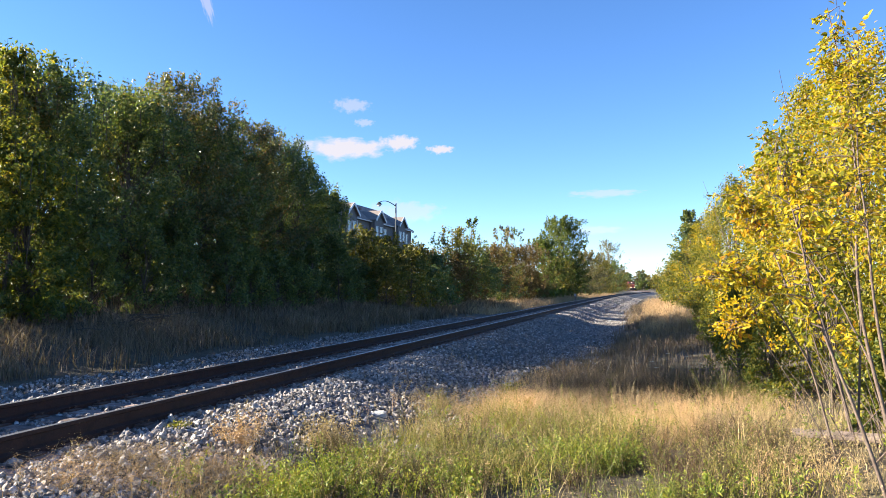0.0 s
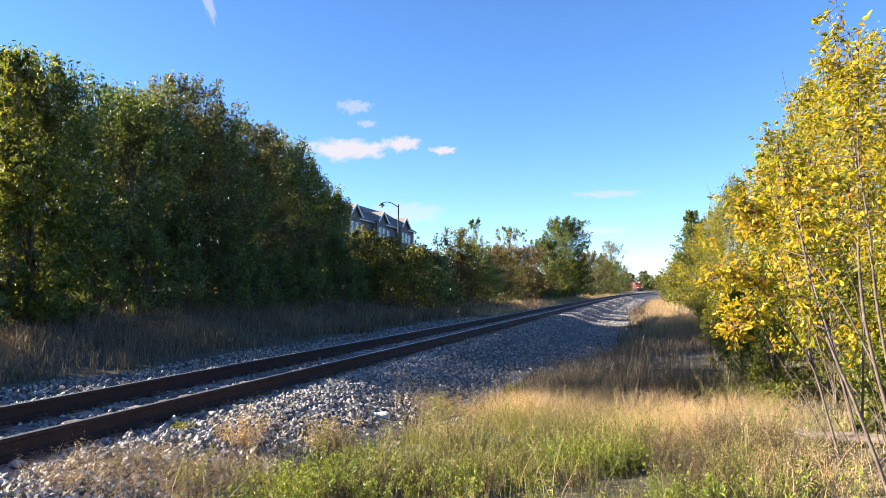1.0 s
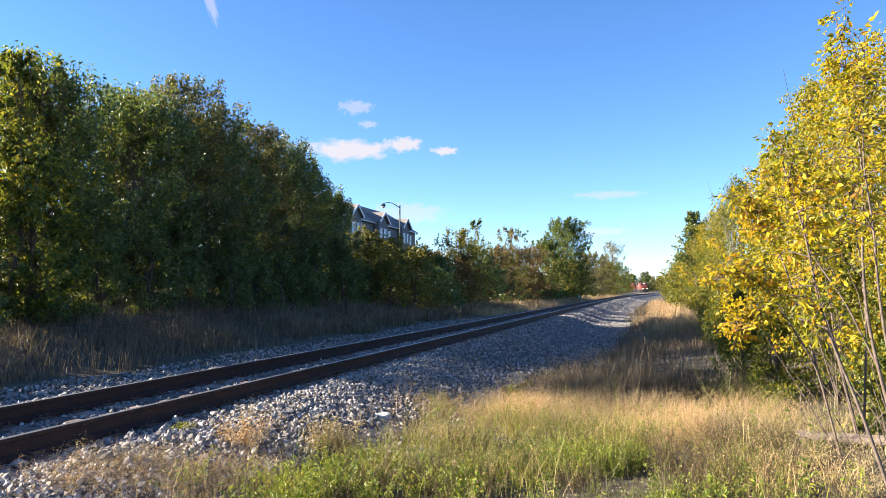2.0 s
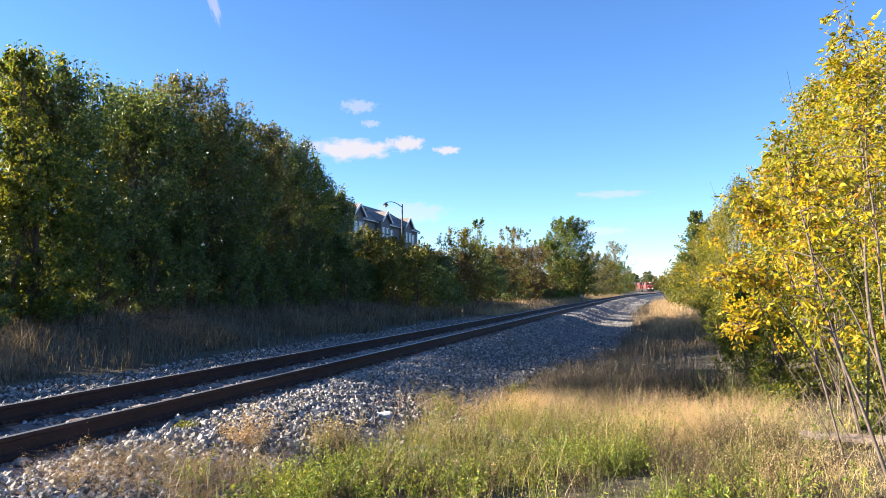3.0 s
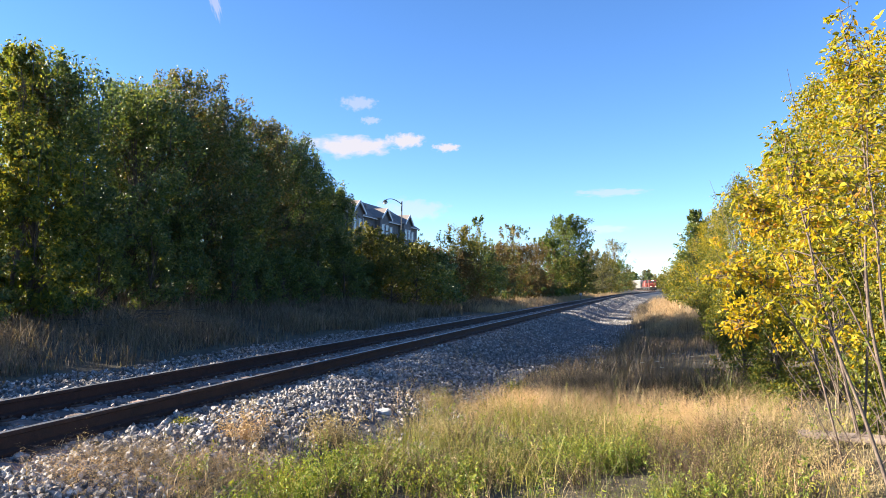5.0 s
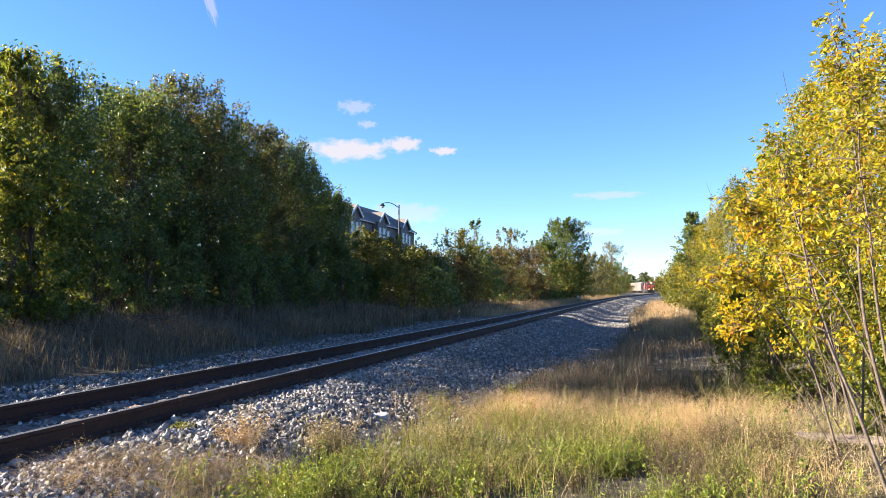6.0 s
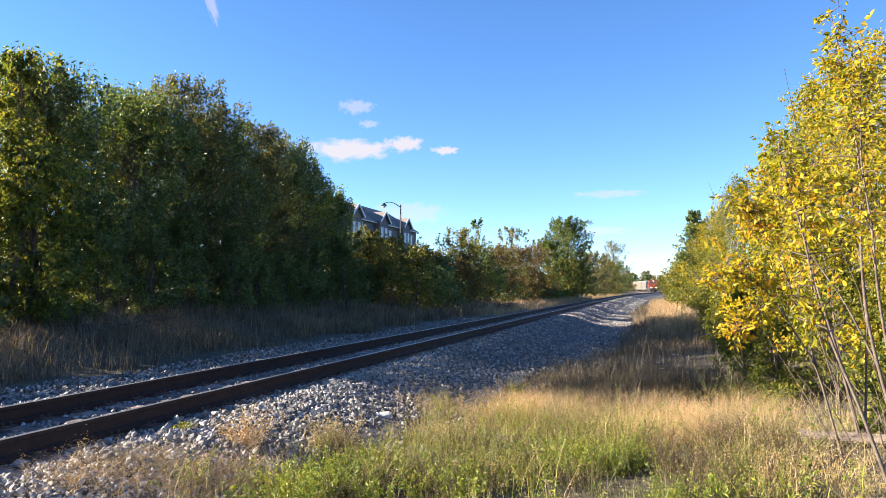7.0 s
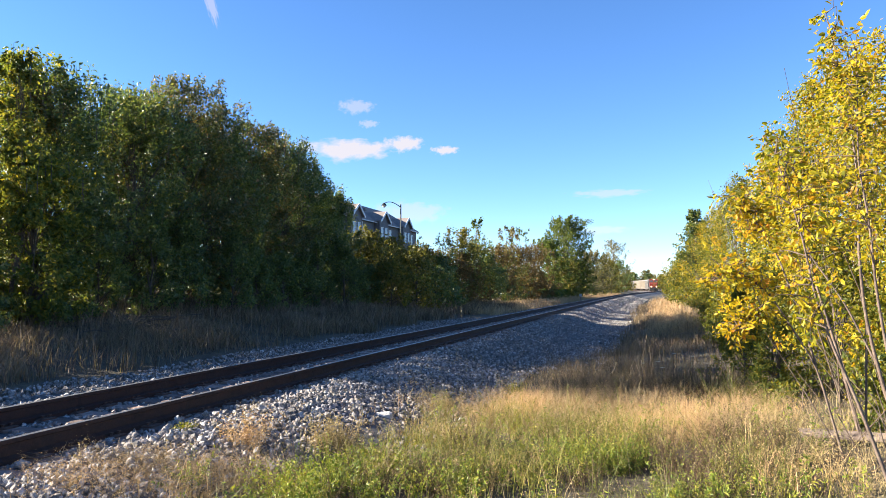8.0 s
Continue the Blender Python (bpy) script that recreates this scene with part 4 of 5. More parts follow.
weeds("dry_weeds", "dry tawny weeds with feathery seed plumes", 1700, lambda u, x, y: fore(u + 0.2, x, y) * (0.12 + patch(x, y, 1.2, 61, 0.45, 0.6) + np.clip((-2.9 - x), 0, 0.8)), G_PINK, 0.4, 0.026, 10, plume=12, y1=14)
weeds("bleached_weeds", "bleached stalks with pale seed heads", 900, lambda u, x, y: fore(u + 0.3, x, y) * (0.12 + patch(x, y, 1.4, 67, 0.5, 0.62)), G_STRAW, 0.44, 0.025, 9, plume=16, y1=14)
weeds("verge_weeds", "grey dead weeds in the shade of the trees", 3800, lambda u, x, y: np.clip((-u - 5.0) / 0.8, 0, 1) * (0.2 + patch(x, y, 1.5, 71, 0.4, 0.6)), G_GREY, 0.75, 0.04, 12, -12, -4.6, 8, 45, plume=14)
weeds("ballast_weeds", "small dry weeds growing out of the ballast", 150, lambda u, x, y: 0.55 + 0 * u, G_STRAW, 0.28, 0.03, 14, 1.2, 4.0, 4, 16, plume=10)


def lone_weed(x, y, h, mat, label):
    z = float(land(x, y))
    n = 34
    root = np.array([[x, y, z - 0.02]]) + rng.normal(0, 0.06, (n, 3)) * [1, 1, 0]
    v0, f0 = blades(root, h * rng.uniform(0.4, 1.1, n), np.full(n, 0.006), 0.55)
    top = v0.reshape(n, -1, 3)[:, -1]
    k = rng.uniform(0.3, 1.05, (n, 44))
    P = (root[:, None] * (1 - k[..., None]) + top[:, None] * k[..., None] + rng.normal(0, 0.03, (n, 44, 3))).reshape(-1, 3)
    ob = thing("weed", label, "weed", (0, 0, 0), "lone weeds")
    child("stem", np_mesh("stem", v0, f0, mat), ob)
    child("foliage", np_mesh("foliage", *leaves(P, rng.uniform(0.012, 0.034, len(P)), 0, 0.5), mat), ob)


for x, y, h, m, lab in ((-2.25, 11.6, 0.42, L_YELGREEN, "yellow-green weed clump at the edge of the ballast"), (-3.2, 10.4, 0.4, G_STRAW, "dry straw-coloured weed clump on the ballast"), (-3.5, 7.0, 0.5, G_STRAW, "pale dry bushy weed on the ballast"),
                        (-4.1, 6.3, 0.5, G_PINK, "tawny dry bushy weed beside the ballast"), (-3.35, 7.15, 0.45, G_STRAW, "pale dry bushy weed on the ballast"), (-4.9, 6.4, 0.1, L_YELGREEN, "small yellow-green weed on the ballast")):
    lone_weed(x, y, h, m, lab)

# white flower heads on thin stalks at the edge of the shade
for x, y, h in ((0.05, 12.1, 0.62), (0.12, 12.3, 0.5), (0.62, 12.4, 0.66), (0.8, 12.0, 0.58), (0.32, 12.7, 0.7), (-0.2, 12.6, 0.55), (1.05, 12.6, 0.6)):
    z = float(land(x, y))
    fl = thing("flower", "white wild flower head on a thin dry stalk", "flower", (x, y, z), "white wild flowers")
    child("stalk", np_mesh("stalk", *tubes([(np.array([[0, 0, -0.02], [0.02, 0.01, h * 0.6], [0.03, 0, h]]), np.array([0.006, 0.005, 0.003]))], 5), M_BARK_PALE, True), fl)
    a = np.linspace(0, 2 * np.pi, 18, endpoint=False)
    rim = np.stack([0.03 + np.cos(a) * np.tile([0.045, 0.026], 9), np.sin(a) * np.tile([0.045, 0.026], 9), h + np.tile([0.014, 0.006], 9) + rng.normal(0, 0.003, 18)], 1)
    petal_faces = [[0, 1 + (2 * q - 1) % 18, 1 + 2 * q, 1 + (2 * q + 1) % 18] for q in range(9)]
    child("petals", np_mesh("petals", np.concatenate([[[0.03, 0, h]], rim]), petal_faces, M_PETAL), fl, "white petals")

# a heap of cut dry branches under the trees
heap = thing("brush_heap", "heap of dry cut branches on the shaded bank", "brush heap", (-14.3, 16.2, float(land(-14.3, 16.2))))
for _ in range(46):
    c = np.array([rng.normal(0, 0.5), rng.normal(0, 1.2), abs(rng.normal(0.16, 0.1))])
    d = unit(np.array([rng.normal(0.2, 0.5), rng.normal(0, 1), rng.normal(0, 0.12)])) * rng.uniform(0.35, 0.95)
    child("branch", np_mesh("branch", *tubes([(np.array([c - d, c + [0, 0, 0.05], c + d]), np.array([0.012, 0.01, 0.004]))], 4), M_BARK, True), heap)

plank = thing("old_plank", "weathered pinkish-grey plank lying in dry grass", "plank", (2.1, 8.1, float(land(2.1, 8.1)) + 0.1))
bm = box_bm((-0.6, -0.1, -0.025), (0.6, 0.1, 0.025), 0.012)
for v in bm.verts:
    v.co += Vector((rr.uniform(-0.03, 0.03), rr.uniform(-0.01, 0.01), 0.02 * math.sin(3 * v.co.x)))
part("board", bm, M_PLANK, plank)
part("batten", box_bm((0.3, -0.15, -0.09), (0.38, 0.15, -0.027), 0.006), M_PLANK, plank)
plank.rotation_euler = (0.1, 0.03, -0.1)

# small white marker beside the track
marker = thing("marker_post", "short white marker post beside the track", "marker post", (-9.3, 95.0, float(land(-9.3, 95.0)) - 0.05))
part("post", box_bm((-0.06, -0.06, 0), (0.06, 0.06, 0.75), 0.01), M_PLANK, marker)
part("marker_head", box_bm((-0.16, -0.09, 0.75), (0.16, 0.02, 1.12), 0.02), M_BLOCK, marker, "white painted head")


# ---- townhouses on the rise ----
M_BRICK = surface("brick_grey_brown", ((0.104, 0.1, 0.104), (0.16, 0.152, 0.152)), 3, 0.9, bump=0.3)
M_SIDING = surface("siding_white", ((0.39, 0.397, 0.416), (0.468, 0.468, 0.481)), 2, 0.7)
M_ROOF = surface("shingle_brown_grey", ((0.16, 0.132, 0.12), (0.25, 0.21, 0.19)), 4, 0.95, bump=0.4, bump_scale=12)
M_TRIM = surface("trim_white", ((0.504, 0.511, 0.525), (0.56, 0.56, 0.56)), 3, 0.5)
M_PANE, _nt, _p, _o = mat_base("window_pane")
_p.inputs["Base Color"].default_value, _p.inputs["Roughness"].default_value, _p.inputs["Specular IOR Level"].default_value = (0.06, 0.075, 0.1, 1), 0.06, 0.9
M_POLE = surface("pole_dark", ((0.02, 0.025, 0.03), (0.05, 0.055, 0.06)), 4, 0.5, 0.4)


def gable_roof(bm, x0, x1, y0, y1, z, rise, over=0.35, thick=0.16):
    """A gabled roof whose ridge runs along x from x0 to x1, spanning y0 to y1."""
    ym = (y0 + y1) / 2
    s = rise / (ym - y0)
    o = [(y0 - over, z - over * s), (ym, z + rise), (y1 + over, z - over * s), (y1 + over, z - over * s + thick), (ym, z + rise + thick), (y0 - over, z - over * s + thick)]
    prism(bm, o, "x", x0, x1)


def townhouse(y, width, eave, drop, name_label):
    """A three-storey house; its front looks over the track (+x)."""
    xf, depth = -40.0, 11.0
    zb = float(land(-44, y)) - 0.3
    ob = thing("townhouse", name_label, "house", (xf, y, zb), "townhouses on the rise")
    e = eave - zb - drop
    rise = 3.3
    bm = bmesh.new()
    prism(bm, [(-depth, 0), (0, 0), (0, e), (-depth / 2, e + rise), (-depth, e)], "y", 0, width - 0.02)
    part("wall", bm, M_BRICK, ob, "grey-brown brick wall")
    roof_bm = bmesh.new()
    s = rise / (depth / 2)
    prism(roof_bm, [(0.45, e - 0.45 * s), (-depth / 2, e + rise), (-depth - 0.45, e - 0.45 * s), (-depth - 0.45, e - 0.45 * s + 0.16), (-depth / 2, e + rise + 0.16), (0.45, e - 0.45 * s + 0.16)], "y", -0.1, width + 0.06)
    roof = part("roof", roof_bm, M_ROOF, ob, "brown-grey shingle roof")
    part("roof_vent", box_bm((-3.4, width * 0.45, e + 2.1), (-3.0, width * 0.45 + 0.5, e + 2.5), 0.04), M_ROOF, roof)
    part("gutter", box_bm((0.4, -0.1, e - 0.34), (0.55, width + 0.06, e - 0.2), 0.02), M_TRIM, roof, "white gutter")
    # front gable over a projecting bay
    gw, gy = width * 0.36, width * 0.1
    bay = bmesh.new()
    prism(bay, [(gy, 0), (gy + gw, 0), (gy + gw, e + 0.1), (gy + gw / 2, e + 1.4), (gy, e + 0.1)], "x", -2.5, 0.9)
    part("bay", bay, M_BRICK, ob, "projecting brick bay with a gable")
    g = bmesh.new()
    gable_roof(g, -5.0, 1.25, gy, gy + gw, e + 0.1, 1.35, 0.3)
    part("gable_roof", g, M_ROOF, ob, "small shingle gable roof")
    t = bmesh.new()
    for sg in (-1, 1):
        mid, foot = Vector((1.27, gy + gw / 2, e + 1.52)), Vector((1.27, gy + gw / 2 + sg * (gw / 2 + 0.3), e - 0.12))
        d = (foot - mid)
        n = Vector((0, -d.z, d.y)).normalized() * 0.16
        vs = [t.verts.new(p + o) for o in (Vector((0, 0, 0)), Vector((0.08, 0, 0))) for p in (mid - n, mid + n, foot + n, foot - n)]
        for f in ((0, 1, 2, 3), (7, 6, 5, 4), (0, 4, 5, 1), (1, 5, 6, 2), (2, 6, 7, 3), (3, 7, 4, 0)):
            t.faces.new([vs[i] for i in f])
    bmesh.ops.recalc_face_normals(t, faces=t.faces)
    part("barge_board", t, M_TRIM, ob, "white barge boards")
    # a pale strip with stacked windows beside the bay, and windows on each floor
    part("white_panel", box_bm((0.02, gy + gw + 0.5, e - 6.5), (0.14, gy + gw + 2.0, e - 0.5), 0.02), M_SIDING, ob, "white siding panel")
    for fl in range(3):
        zc = e - 1.75 - fl * 2.95
        for cy, x in ((gy + gw * 0.28, 0.9), (gy + gw * 0.72, 0.9), (gy + gw + 1.25, 0.14), (gy + gw + 3.0, 0.0)):
            if cy + 0.5 > width:
                continue
            w = bmesh.new()
            for lo, hi in (((0, -0.55, -0.85), (0.07, -0.45, 0.85)), ((0, 0.45, -0.85), (0.07, 0.55, 0.85)), ((0, -0.45, 0.75), (0.07, 0.45, 0.85)), ((0, -0.45, -0.85), (0.07, 0.45, -0.75)), ((0, -0.45, -0.03), (0.06, 0.45, 0.03))):
                box(w, Vector(lo) + Vector((x, cy, zc)), Vector(hi) + Vector((x, cy, zc)))
            win = part("window", w, M_TRIM, ob, "white-framed window")
            part("pane", box_bm((x - 0.02, cy - 0.45, zc - 0.75), (x + 0.025, cy + 0.45, zc + 0.75)), M_PANE, win)
    return ob


for i, y in enumerate((74.0, 84.2, 94.4, 104.6)):
    townhouse(y, 10.2, 11.6, 0.0, "grey brick townhouse with white gable trim on the rise")

# street lamp
lamp = thing("street_lamp", "tall dark street lamp with a curved arm", "street lamp", (-27.0, 72.2, float(land(-27.0, 72.2)) - 0.1))
hz = 10.9 - lamp.location.z
k = np.linspace(0, 1, 9)
part_me = np_mesh("pole", *tubes([(np.array([[0, 0, 0], [0, 0, hz * 0.5], [0, 0, hz]]), np.array([0.12, 0.09, 0.07]))], 10), M_POLE, True)
child("pole", part_me, lamp)
arm = np.stack([-1.75 * k, -0.55 * k, hz - 0.35 + 0.62 * np.sin(k * 2.2)], 1)
child("arm", np_mesh("arm", *tubes([(arm, np.linspace(0.05, 0.035, 9))], 8), M_POLE, True), lamp)
bm = bmesh.new()
bmesh.ops.create_cone(bm, cap_ends=True, segments=12, radius1=0.34, radius2=0.1, depth=0.3, matrix=Matrix.Translation((-1.8, -0.57, hz + 0.02)))
head = part("lamp_head", bm, M_POLE, lamp)
bm = bmesh.new()
bmesh.ops.create_uvsphere(bm, u_segments=10, v_segments=6, radius=0.22, matrix=Matrix.Translation((-1.8, -0.57, hz - 0.16)))
part("lens", bm, M_TRIM, head, "pale glass lens")

# ---- distant woods ----
for i in range(44):
    x, y = -110 + i * 5.4 + rr.uniform(-3, 3), rr.uniform(430, 500)
    tree("far_tree", rr.choice(("hazy olive", "hazy green")) + " tree in the distant wood", "tree", x, y, rr.uniform(7, 12.5), rr.uniform(4.5, 6), rr.choice((L_OLIVE, L_PALE, L_DARK, L_OLIVE)), n_clumps=34, per=24, size=1.15, low=0.03, shape=0.7, trunk=0.2, twigs=20, group="distant wood")
for x, y, top in ((15, 210, 6), (14, 250, 7), (16, 290, 8), (20, 330, 9), (12, 370, 8), (-24, 300, 8), (-30, 345, 9), (-22, 262, 8), (-16, 236, 7.5), (-46, 380, 9)):
    tree("far_bush", "olive bush far along the track", "bush", x, y, top, 5.0, rr.choice((L_OLIVE, L_YELGREEN)), n_clumps=44, per=32, size=0.75, low=0.05, shape=0.65, trunk=0.15, group="far bushes")


for i in range(30):
    tree("far_tree", "hazy grey-green tree in the distant wood", "tree", -90 + i * 6.0 + rr.uniform(-3, 3), rr.uniform(520, 580), rr.uniform(11, 16), 7.0, rr.choice((L_OLIVE, L_PALE)), n_clumps=34, per=22, size=1.5, low=0.02, shape=0.6, trunk=0.2, group="distant wood")

# ---- clouds ----
def cloud_mat(name, scale, lo, hi, stretch, dense):
    m, nt, p, out = mat_base(name)
    tc = nt.nodes.new("ShaderNodeTexCoord")
    mp = nt.nodes.new("ShaderNodeMapping")
    mp.inputs["Scale"].default_value = stretch
    nt.links.new(tc.outputs["Object"], mp.inputs["Vector"])
    n = nt.nodes.new("ShaderNodeTexNoise")
    n.inputs["Scale"].default_value, n.inputs["Detail"].default_value, n.inputs["Roughness"].default_value = scale, 7, 0.58
    nt.links.new(mp.outputs[0], n.inputs["Vector"])
    g = nt.nodes.new("ShaderNodeTexGradient")
    g.gradient_type = "SPHERICAL"
    nt.links.new(tc.outputs["Object"], g.inputs["Vector"])
    add = nt.nodes.new("ShaderNodeMath")
    add.operation = "MULTIPLY_ADD"
    nt.links.new(g.outputs["Fac"], add.inputs[0])
    add.inputs[1].default_value = 0.75
    nt.links.new(n.outputs["Fac"], add.inputs[2])
    alpha = ramp(nt, add.outputs[0], ((0, 0, 0), (dense,) * 3), (lo, hi))
    edge = nt.nodes.new("ShaderNodeMath")
    edge.operation = "SMOOTH_MIN"
    nt.links.new(alpha, edge.inputs[0])
    gain = nt.nodes.new("ShaderNodeMath")
    gain.operation = "MULTIPLY"
    nt.links.new(g.outputs["Fac"], gain.inputs[0])
    gain.inputs[1].default_value = 5.0
    nt.links.new(gain.outputs[0], edge.inputs[1])
    edge.inputs[2].default_value = 0.05
    # sunlight on the cloud is put in as an even glow of the sheet
    em = nt.nodes.new("ShaderNodeEmission")
    em.inputs["Color"].default_value, em.inputs["Strength"].default_value = (1.0, 0.93, 0.95, 1), CLOUD_GLOW
    tr = nt.nodes.new("ShaderNodeBsdfTransparent")
    mx = nt.nodes.new("ShaderNodeMixShader")
    nt.links.new(edge.outputs[0], mx.inputs[0])
    nt.links.new(tr.outputs[0], mx.inputs[1])
    nt.links.new(em.outputs[0], mx.inputs[2])
    nt.links.new(mx.outputs[0], out.inputs["Surface"])
    return m


CLOUD_GLOW = 0.2
C_PUFF = cloud_mat("cloud_puff", 2.0, 0.7, 1.12, (1.9, 1, 1), 0.9)
C_WISP = cloud_mat("cloud_wisp", 2.4, 0.72, 1.25, (1.9, 1, 1), 0.42)


def cloud(x, z, w, h, mat, label, tilt=0.0):
    u = np.linspace(-1, 1, 9)
    U, W = np.meshgrid(u, u, indexing="ij")
    i, j = np.meshgrid(np.arange(8), np.arange(8), indexing="ij")
    f = np.stack([i * 9 + j, (i + 1) * 9 + j, (i + 1) * 9 + j + 1, i * 9 + j + 1], -1).reshape(-1, 4)
    ob = new("cloud", np_mesh("cloud", np.stack([U, 0.1 * (U ** 2 + W ** 2), W], -1).reshape(-1, 3), f, mat, True))
    ob.location, ob.scale = (x, 1400, z), (w, w * 0.3, h)
    ob.rotation_euler = (0, tilt, math.atan2(-x, 1400) * 1.0)
    ob.visible_shadow = False
    tagged(ob, label, "cloud", "clouds", "structure")


cloud(-650, 318, 150, 38, C_PUFF, "long white cloud low in blue sky")
cloud(-515, 322, 62, 26, C_PUFF, "small white cloud end in blue sky")
cloud(-630, 414, 62, 26, C_WISP, "small wispy white cloud")
cloud(-600, 372, 34, 14, C_WISP, "faint small cloud")
cloud(-421, 301, 44, 14, C_PUFF, "small flat white cloud")
cloud(-75, 192, 110, 13, C_WISP, "thin flat cloud streak")
cloud(-500, 168, 120, 40, C_WISP, "faint cloud low over the roofs")
cloud(-96, 118, 90, 14, C_WISP, "thin faint cloud low in the sky")
cloud(-1020, 700, 20, 75, C_WISP, "thin upright wisp high in the sky", -0.3)

# ---- the train ----
M_RED = surface("loco_red", ((0.136, 0.0224, 0.0136), (0.184, 0.032, 0.0176)), 1.5, 0.45)
M_BLACK = surface("loco_black", ((0.015, 0.015, 0.016), (0.04, 0.038, 0.036)), 2, 0.55)
M_WHITE = surface("wagon_white", ((0.173, 0.166, 0.154), (0.223, 0.215, 0.2)), 0.6, 0.6)
M_CREAM = surface("wagon_cream", ((0.172, 0.147, 0.11), (0.213, 0.184, 0.143)), 0.6, 0.65)
M_STEEL = surface("running_steel", ((0.05, 0.045, 0.04), (0.1, 0.09, 0.08)), 5, 0.7, 0.3)
M_LAMP = glow("headlight", (1.0, 0.72, 0.38), 3.5)


def bogie(parent, y, wheels):
    b = part("bogie", box_bm((-1.1, y - 0.95 * wheels / 2, 0.35), (1.1, y + 0.95 * wheels / 2, 0.85), 0.08), M_STEEL, parent)
    for i in range(wheels):
        yy = y + (i - (wheels - 1) / 2) * 1.7
        for sx in (-0.75, 0.75):
            w = bmesh.new()
            cyl(w, (sx - 0.07, yy, 0.5), (sx + 0.07, yy, 0.5), 0.5, 16)
            part("wheel", w, M_STEEL, b)


def locomotive(label, nose):
    """Nose towards -y; rails at z = 0."""
    ob = thing("locomotive", label, "locomotive", group="locomotives")
    part("frame", box_bm((-1.5, -10.6, 1.0), (1.5, 10.6, 1.55), 0.05), M_BLACK, ob, "black underframe")
    part("fuel_tank", box_bm((-1.3, -3.2, 0.4), (1.3, 3.2, 1.02), 0.2), M_BLACK, ob)
    h = bmesh.new()
    box(h, (-1.0, -4.6, 1.55), (1.0, 10.2, 4.35), 0.18)
    hood = part("hood", h, M_RED, ob, "red engine hood")
    part("hood_top", box_bm((-0.85, -4.4, 4.33), (0.85, 10.0, 4.6), 0.1), M_BLACK, hood, "black roof with fans")
    part("radiator", box_bm((-1.45, 5.6, 3.3), (1.45, 9.6, 4.7), 0.15), M_BLACK, hood)
    part("hood_stripe", box_bm((-1.02, 1.0, 1.8), (1.02, 3.2, 3.9)), M_WHITE, hood, "white stripe")
    c = bmesh.new()
    prism(c, [(-7.6, 1.55), (-4.6, 1.55), (-4.6, 4.55), (-7.2, 4.55), (-7.6, 4.2)], "x", -1.5, 1.5)
    cab = part("cab", c, M_RED, ob, "red cab")
    part("cab_roof", box_bm((-1.45, -7.3, 4.53), (1.45, -4.6, 4.72), 0.08), M_BLACK, cab)
    for sx in (-0.72, 0.72):
        part("windscreen", box_bm((sx - 0.5, -7.64, 3.45), (sx + 0.5, -7.5, 4.1), 0.03), M_PANE, cab, "dark windscreen")
    for sx in (-1.5, 1.5):
        part("cab_window", box_bm((sx - 0.03, -6.7, 3.3), (sx + 0.03, -5.3, 4.1), 0.02), M_PANE, cab)
    n = bmesh.new()
    prism(n, [(-9.7, 1.55), (-7.6, 1.55), (-7.6, 3.3), (-8.9, 3.2), (-9.7, 2.7)], "x", -1.15, 1.15)
    part("nose", n, M_RED, ob, "red short nose")
    part("pilot", box_bm((-1.45, -10.75, 0.3), (1.45, -10.55, 1.55), 0.06), M_BLACK, ob, "black snowplough pilot")
    part("coupler", box_bm((-0.18, -11.2, 0.7), (0.18, -10.6, 1.05), 0.04), M_STEEL, ob)
    for sx in (-1.35, 1.35):
        r = bmesh.new()
        cyl(r, (sx, -10.4, 2.55), (sx, 10.4, 2.55), 0.03, 6)
        for k in range(14):
            cyl(r, (sx, -10.4 + k * 1.6, 1.5), (sx, -10.4 + k * 1.6, 2.55), 0.02, 5)
        part("handrail", r, M_BLACK, ob)
    if nose:
        for at, rad in (((-0.9, -10.78, 1.75), 0.13), ((0.9, -10.78, 1.75), 0.13), ((-0.16, -7.62, 4.32), 0.1), ((0.16, -7.62, 4.32), 0.1)):
            b = bmesh.new()
            cyl(b, at, (at[0], at[1] - 0.1, at[2]), rad, 12)
            part("headlight", b, M_LAMP, ob, "lit headlight")
    bogie(ob, -6.6, 3)
    bogie(ob, 6.6, 3)
    return ob


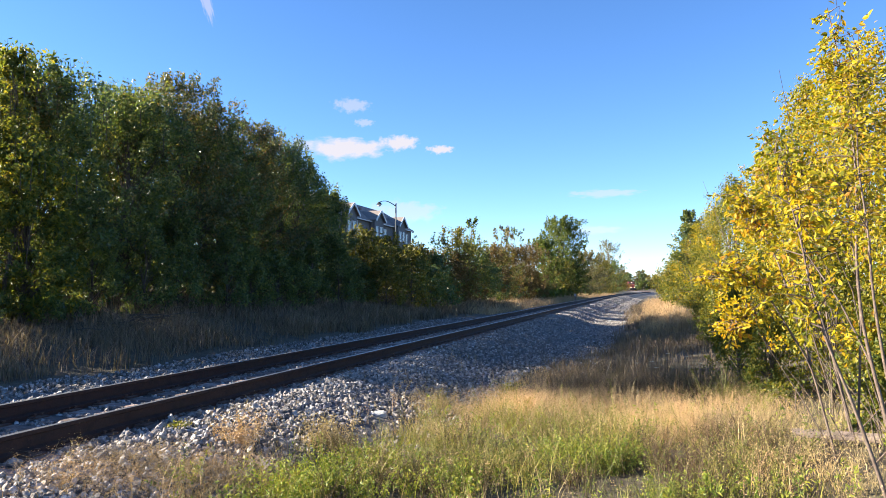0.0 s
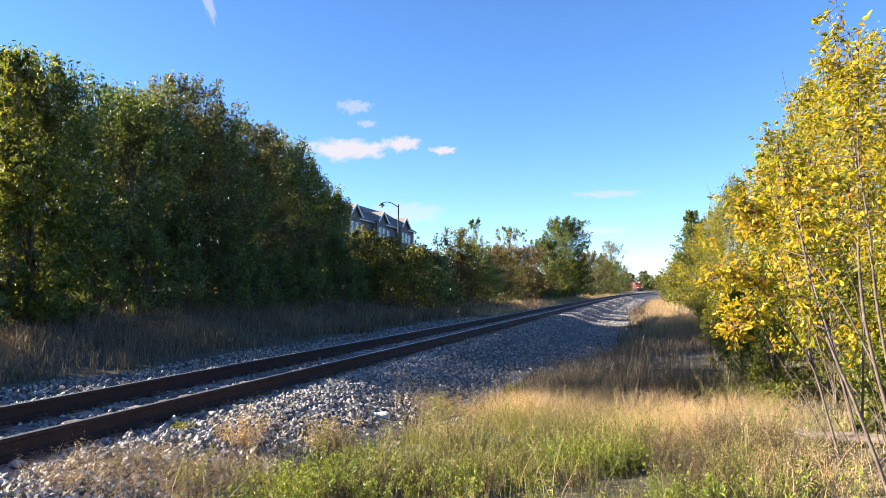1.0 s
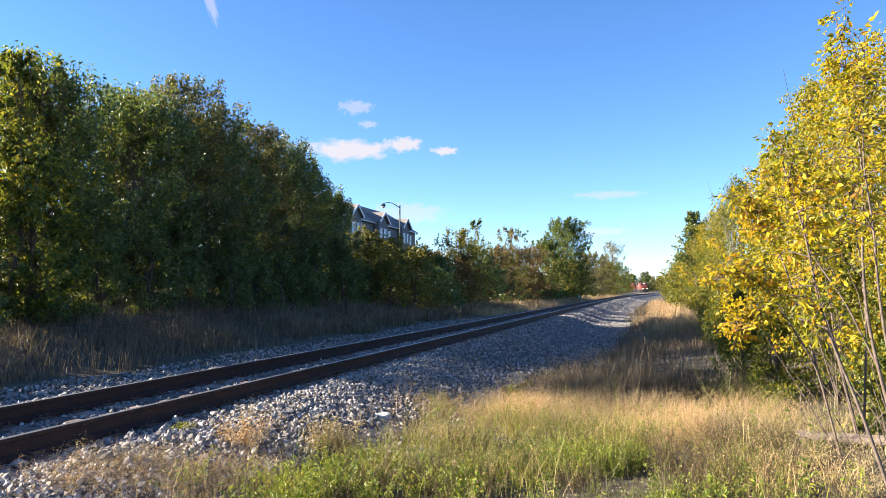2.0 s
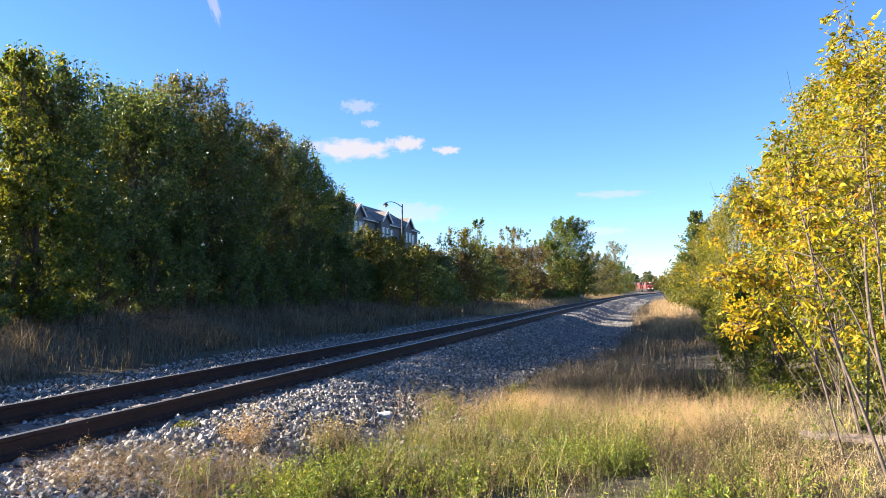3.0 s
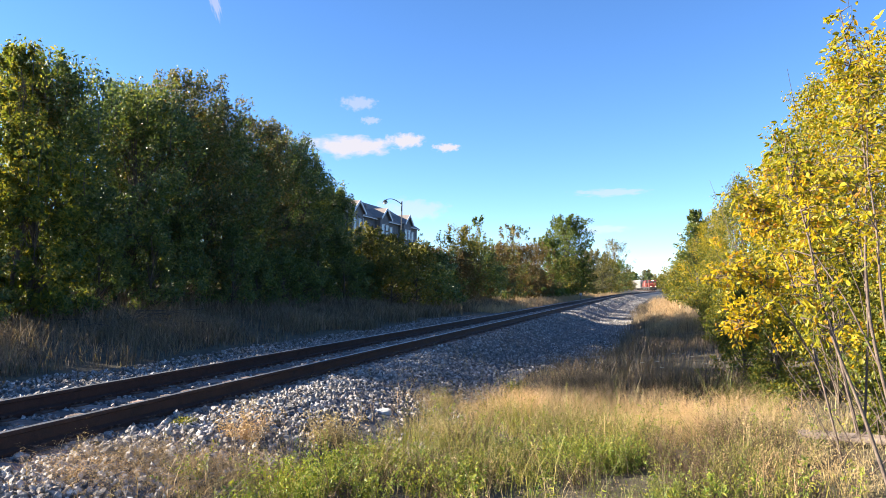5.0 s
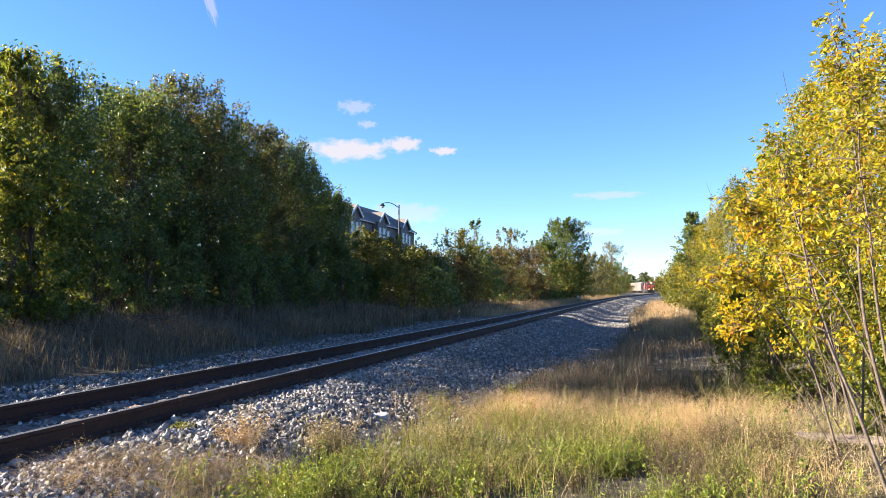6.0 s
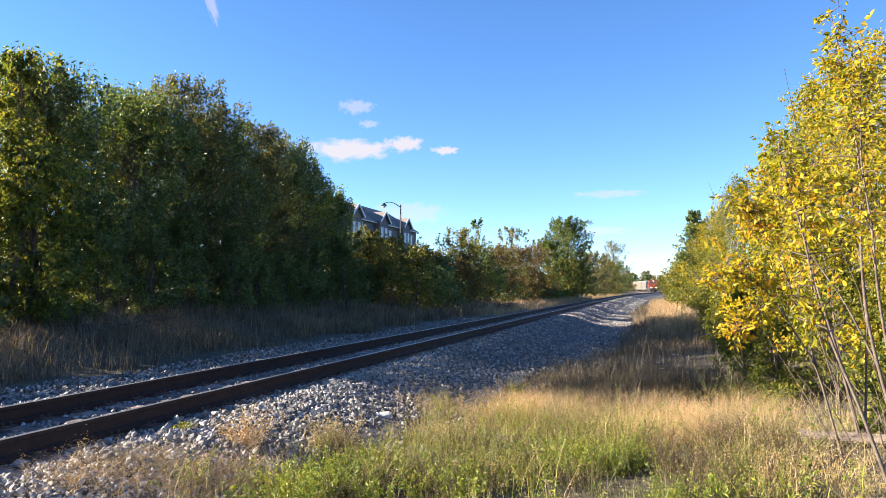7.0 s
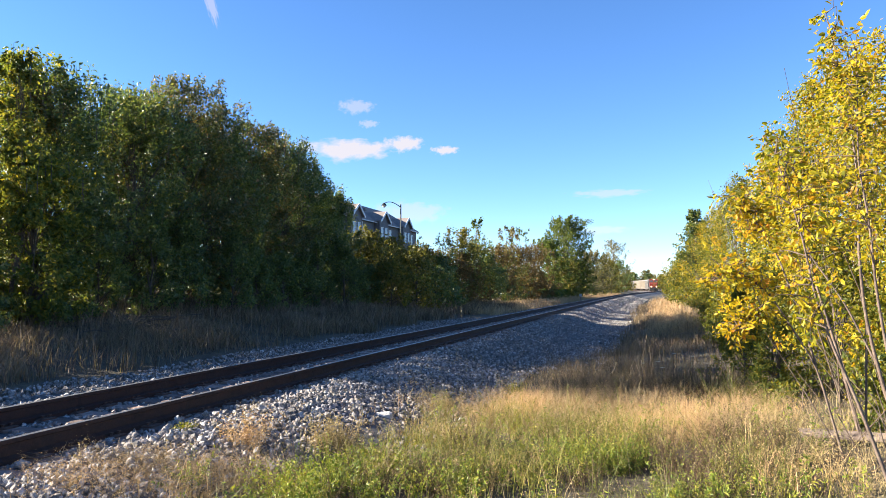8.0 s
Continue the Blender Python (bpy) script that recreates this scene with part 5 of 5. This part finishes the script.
def wagon(label, mat, length):
    ob = thing("freight_wagon", label, "freight wagon", group="freight wagons")
    L = length / 2 - 0.5
    b = bmesh.new()
    prism(b, [(-1.55, 1.05), (1.55, 1.05), (1.55, 4.6), (1.2, 4.95), (-1.2, 4.95), (-1.55, 4.6)], "y", -L, L)
    body = part("body", b, mat, ob)
    k = int(length / 1.3)
    for i in range(k + 1):
        y = -L + 2 * L * i / k
        for sx in (-1.57, 1.57):
            part("rib", box_bm((sx - 0.05, y - 0.06, 1.1), (sx + 0.05, y + 0.06, 4.6)), mat, body)
    part("roof_walk", box_bm((-0.35, -L, 4.95), (0.35, L, 5.05)), M_STEEL, ob)
    part("sill", box_bm((-1.4, -L - 0.05, 0.85), (1.4, L + 0.05, 1.06), 0.03), M_STEEL, ob)
    for s in (-1, 1):
        part("coupler", box_bm((-0.15, s * (L + 0.3) - 0.3, 0.7), (0.15, s * (L + 0.3) + 0.3, 1.0), 0.03), M_STEEL, ob)
        bogie(ob, s * (L - 2.0), 2)
    return ob


train, back = [], 11.0
for maker, length in ((lambda: locomotive("red and black diesel locomotive with lit headlights", True), 22.3), (lambda: locomotive("red diesel locomotive coupled behind the first", False), 22.3), (lambda: wagon("white ribbed freight wagon", M_WHITE, 18.5), 18.5),
                      (lambda: wagon("cream ribbed freight wagon", M_CREAM, 18.5), 18.5), (lambda: wagon("cream ribbed freight wagon", M_CREAM, 18.5), 18.5), (lambda: wagon("white ribbed freight wagon", M_WHITE, 18.5), 18.5)):
    ob = maker()
    train.append((ob, back - 11.0 + length / 2))
    back += length


# ---- what moves ----
def motions():
    for ob, front in train:
        rows = []
        for k in range(17):
            t = k * 0.5
            y = 358 - 12.0 * t + front
            a, b = Vector((float(centre(y - 7)), y - 7, 0)), Vector((float(centre(y + 7)), y + 7, 0))
            d = a - b
            rows.append((t, pose((a.x + b.x) / 2, y, 0, 0, 0, math.degrees(math.atan2(d.x, -d.y)))))
        walk(ob, rows)
    for ob, k, lag in ((sap_a, 0.8, 0.1), (sap_b, 1.0, 0.0), (sap_c, 0.9, 0.05), (sap_d, 0.7, 0.15), (sap_e, 1.2, 0.2)):
        p = ob.location.copy()
        rows = []
        for t, lean in ((0, 0.08), (0.5, -0.1), (1.0, -0.3), (1.5, 0.5), (2.0, 0.3), (2.5, -0.1), (3.0, 0.1), (3.5, 0.15), (4.0, 0.45), (4.5, 0.7), (5.0, 0.4), (5.5, -0.1), (6.0, -0.3), (6.5, -0.45), (7.0, -0.38), (7.5, -0.6), (8.0, -0.75)):
            rows.append((t, pose(p.x, p.y, p.z, 0.25 * math.sin(2.1 * t + 9 * lag), lean * k, 0)))
        walk(ob, rows)


motions()
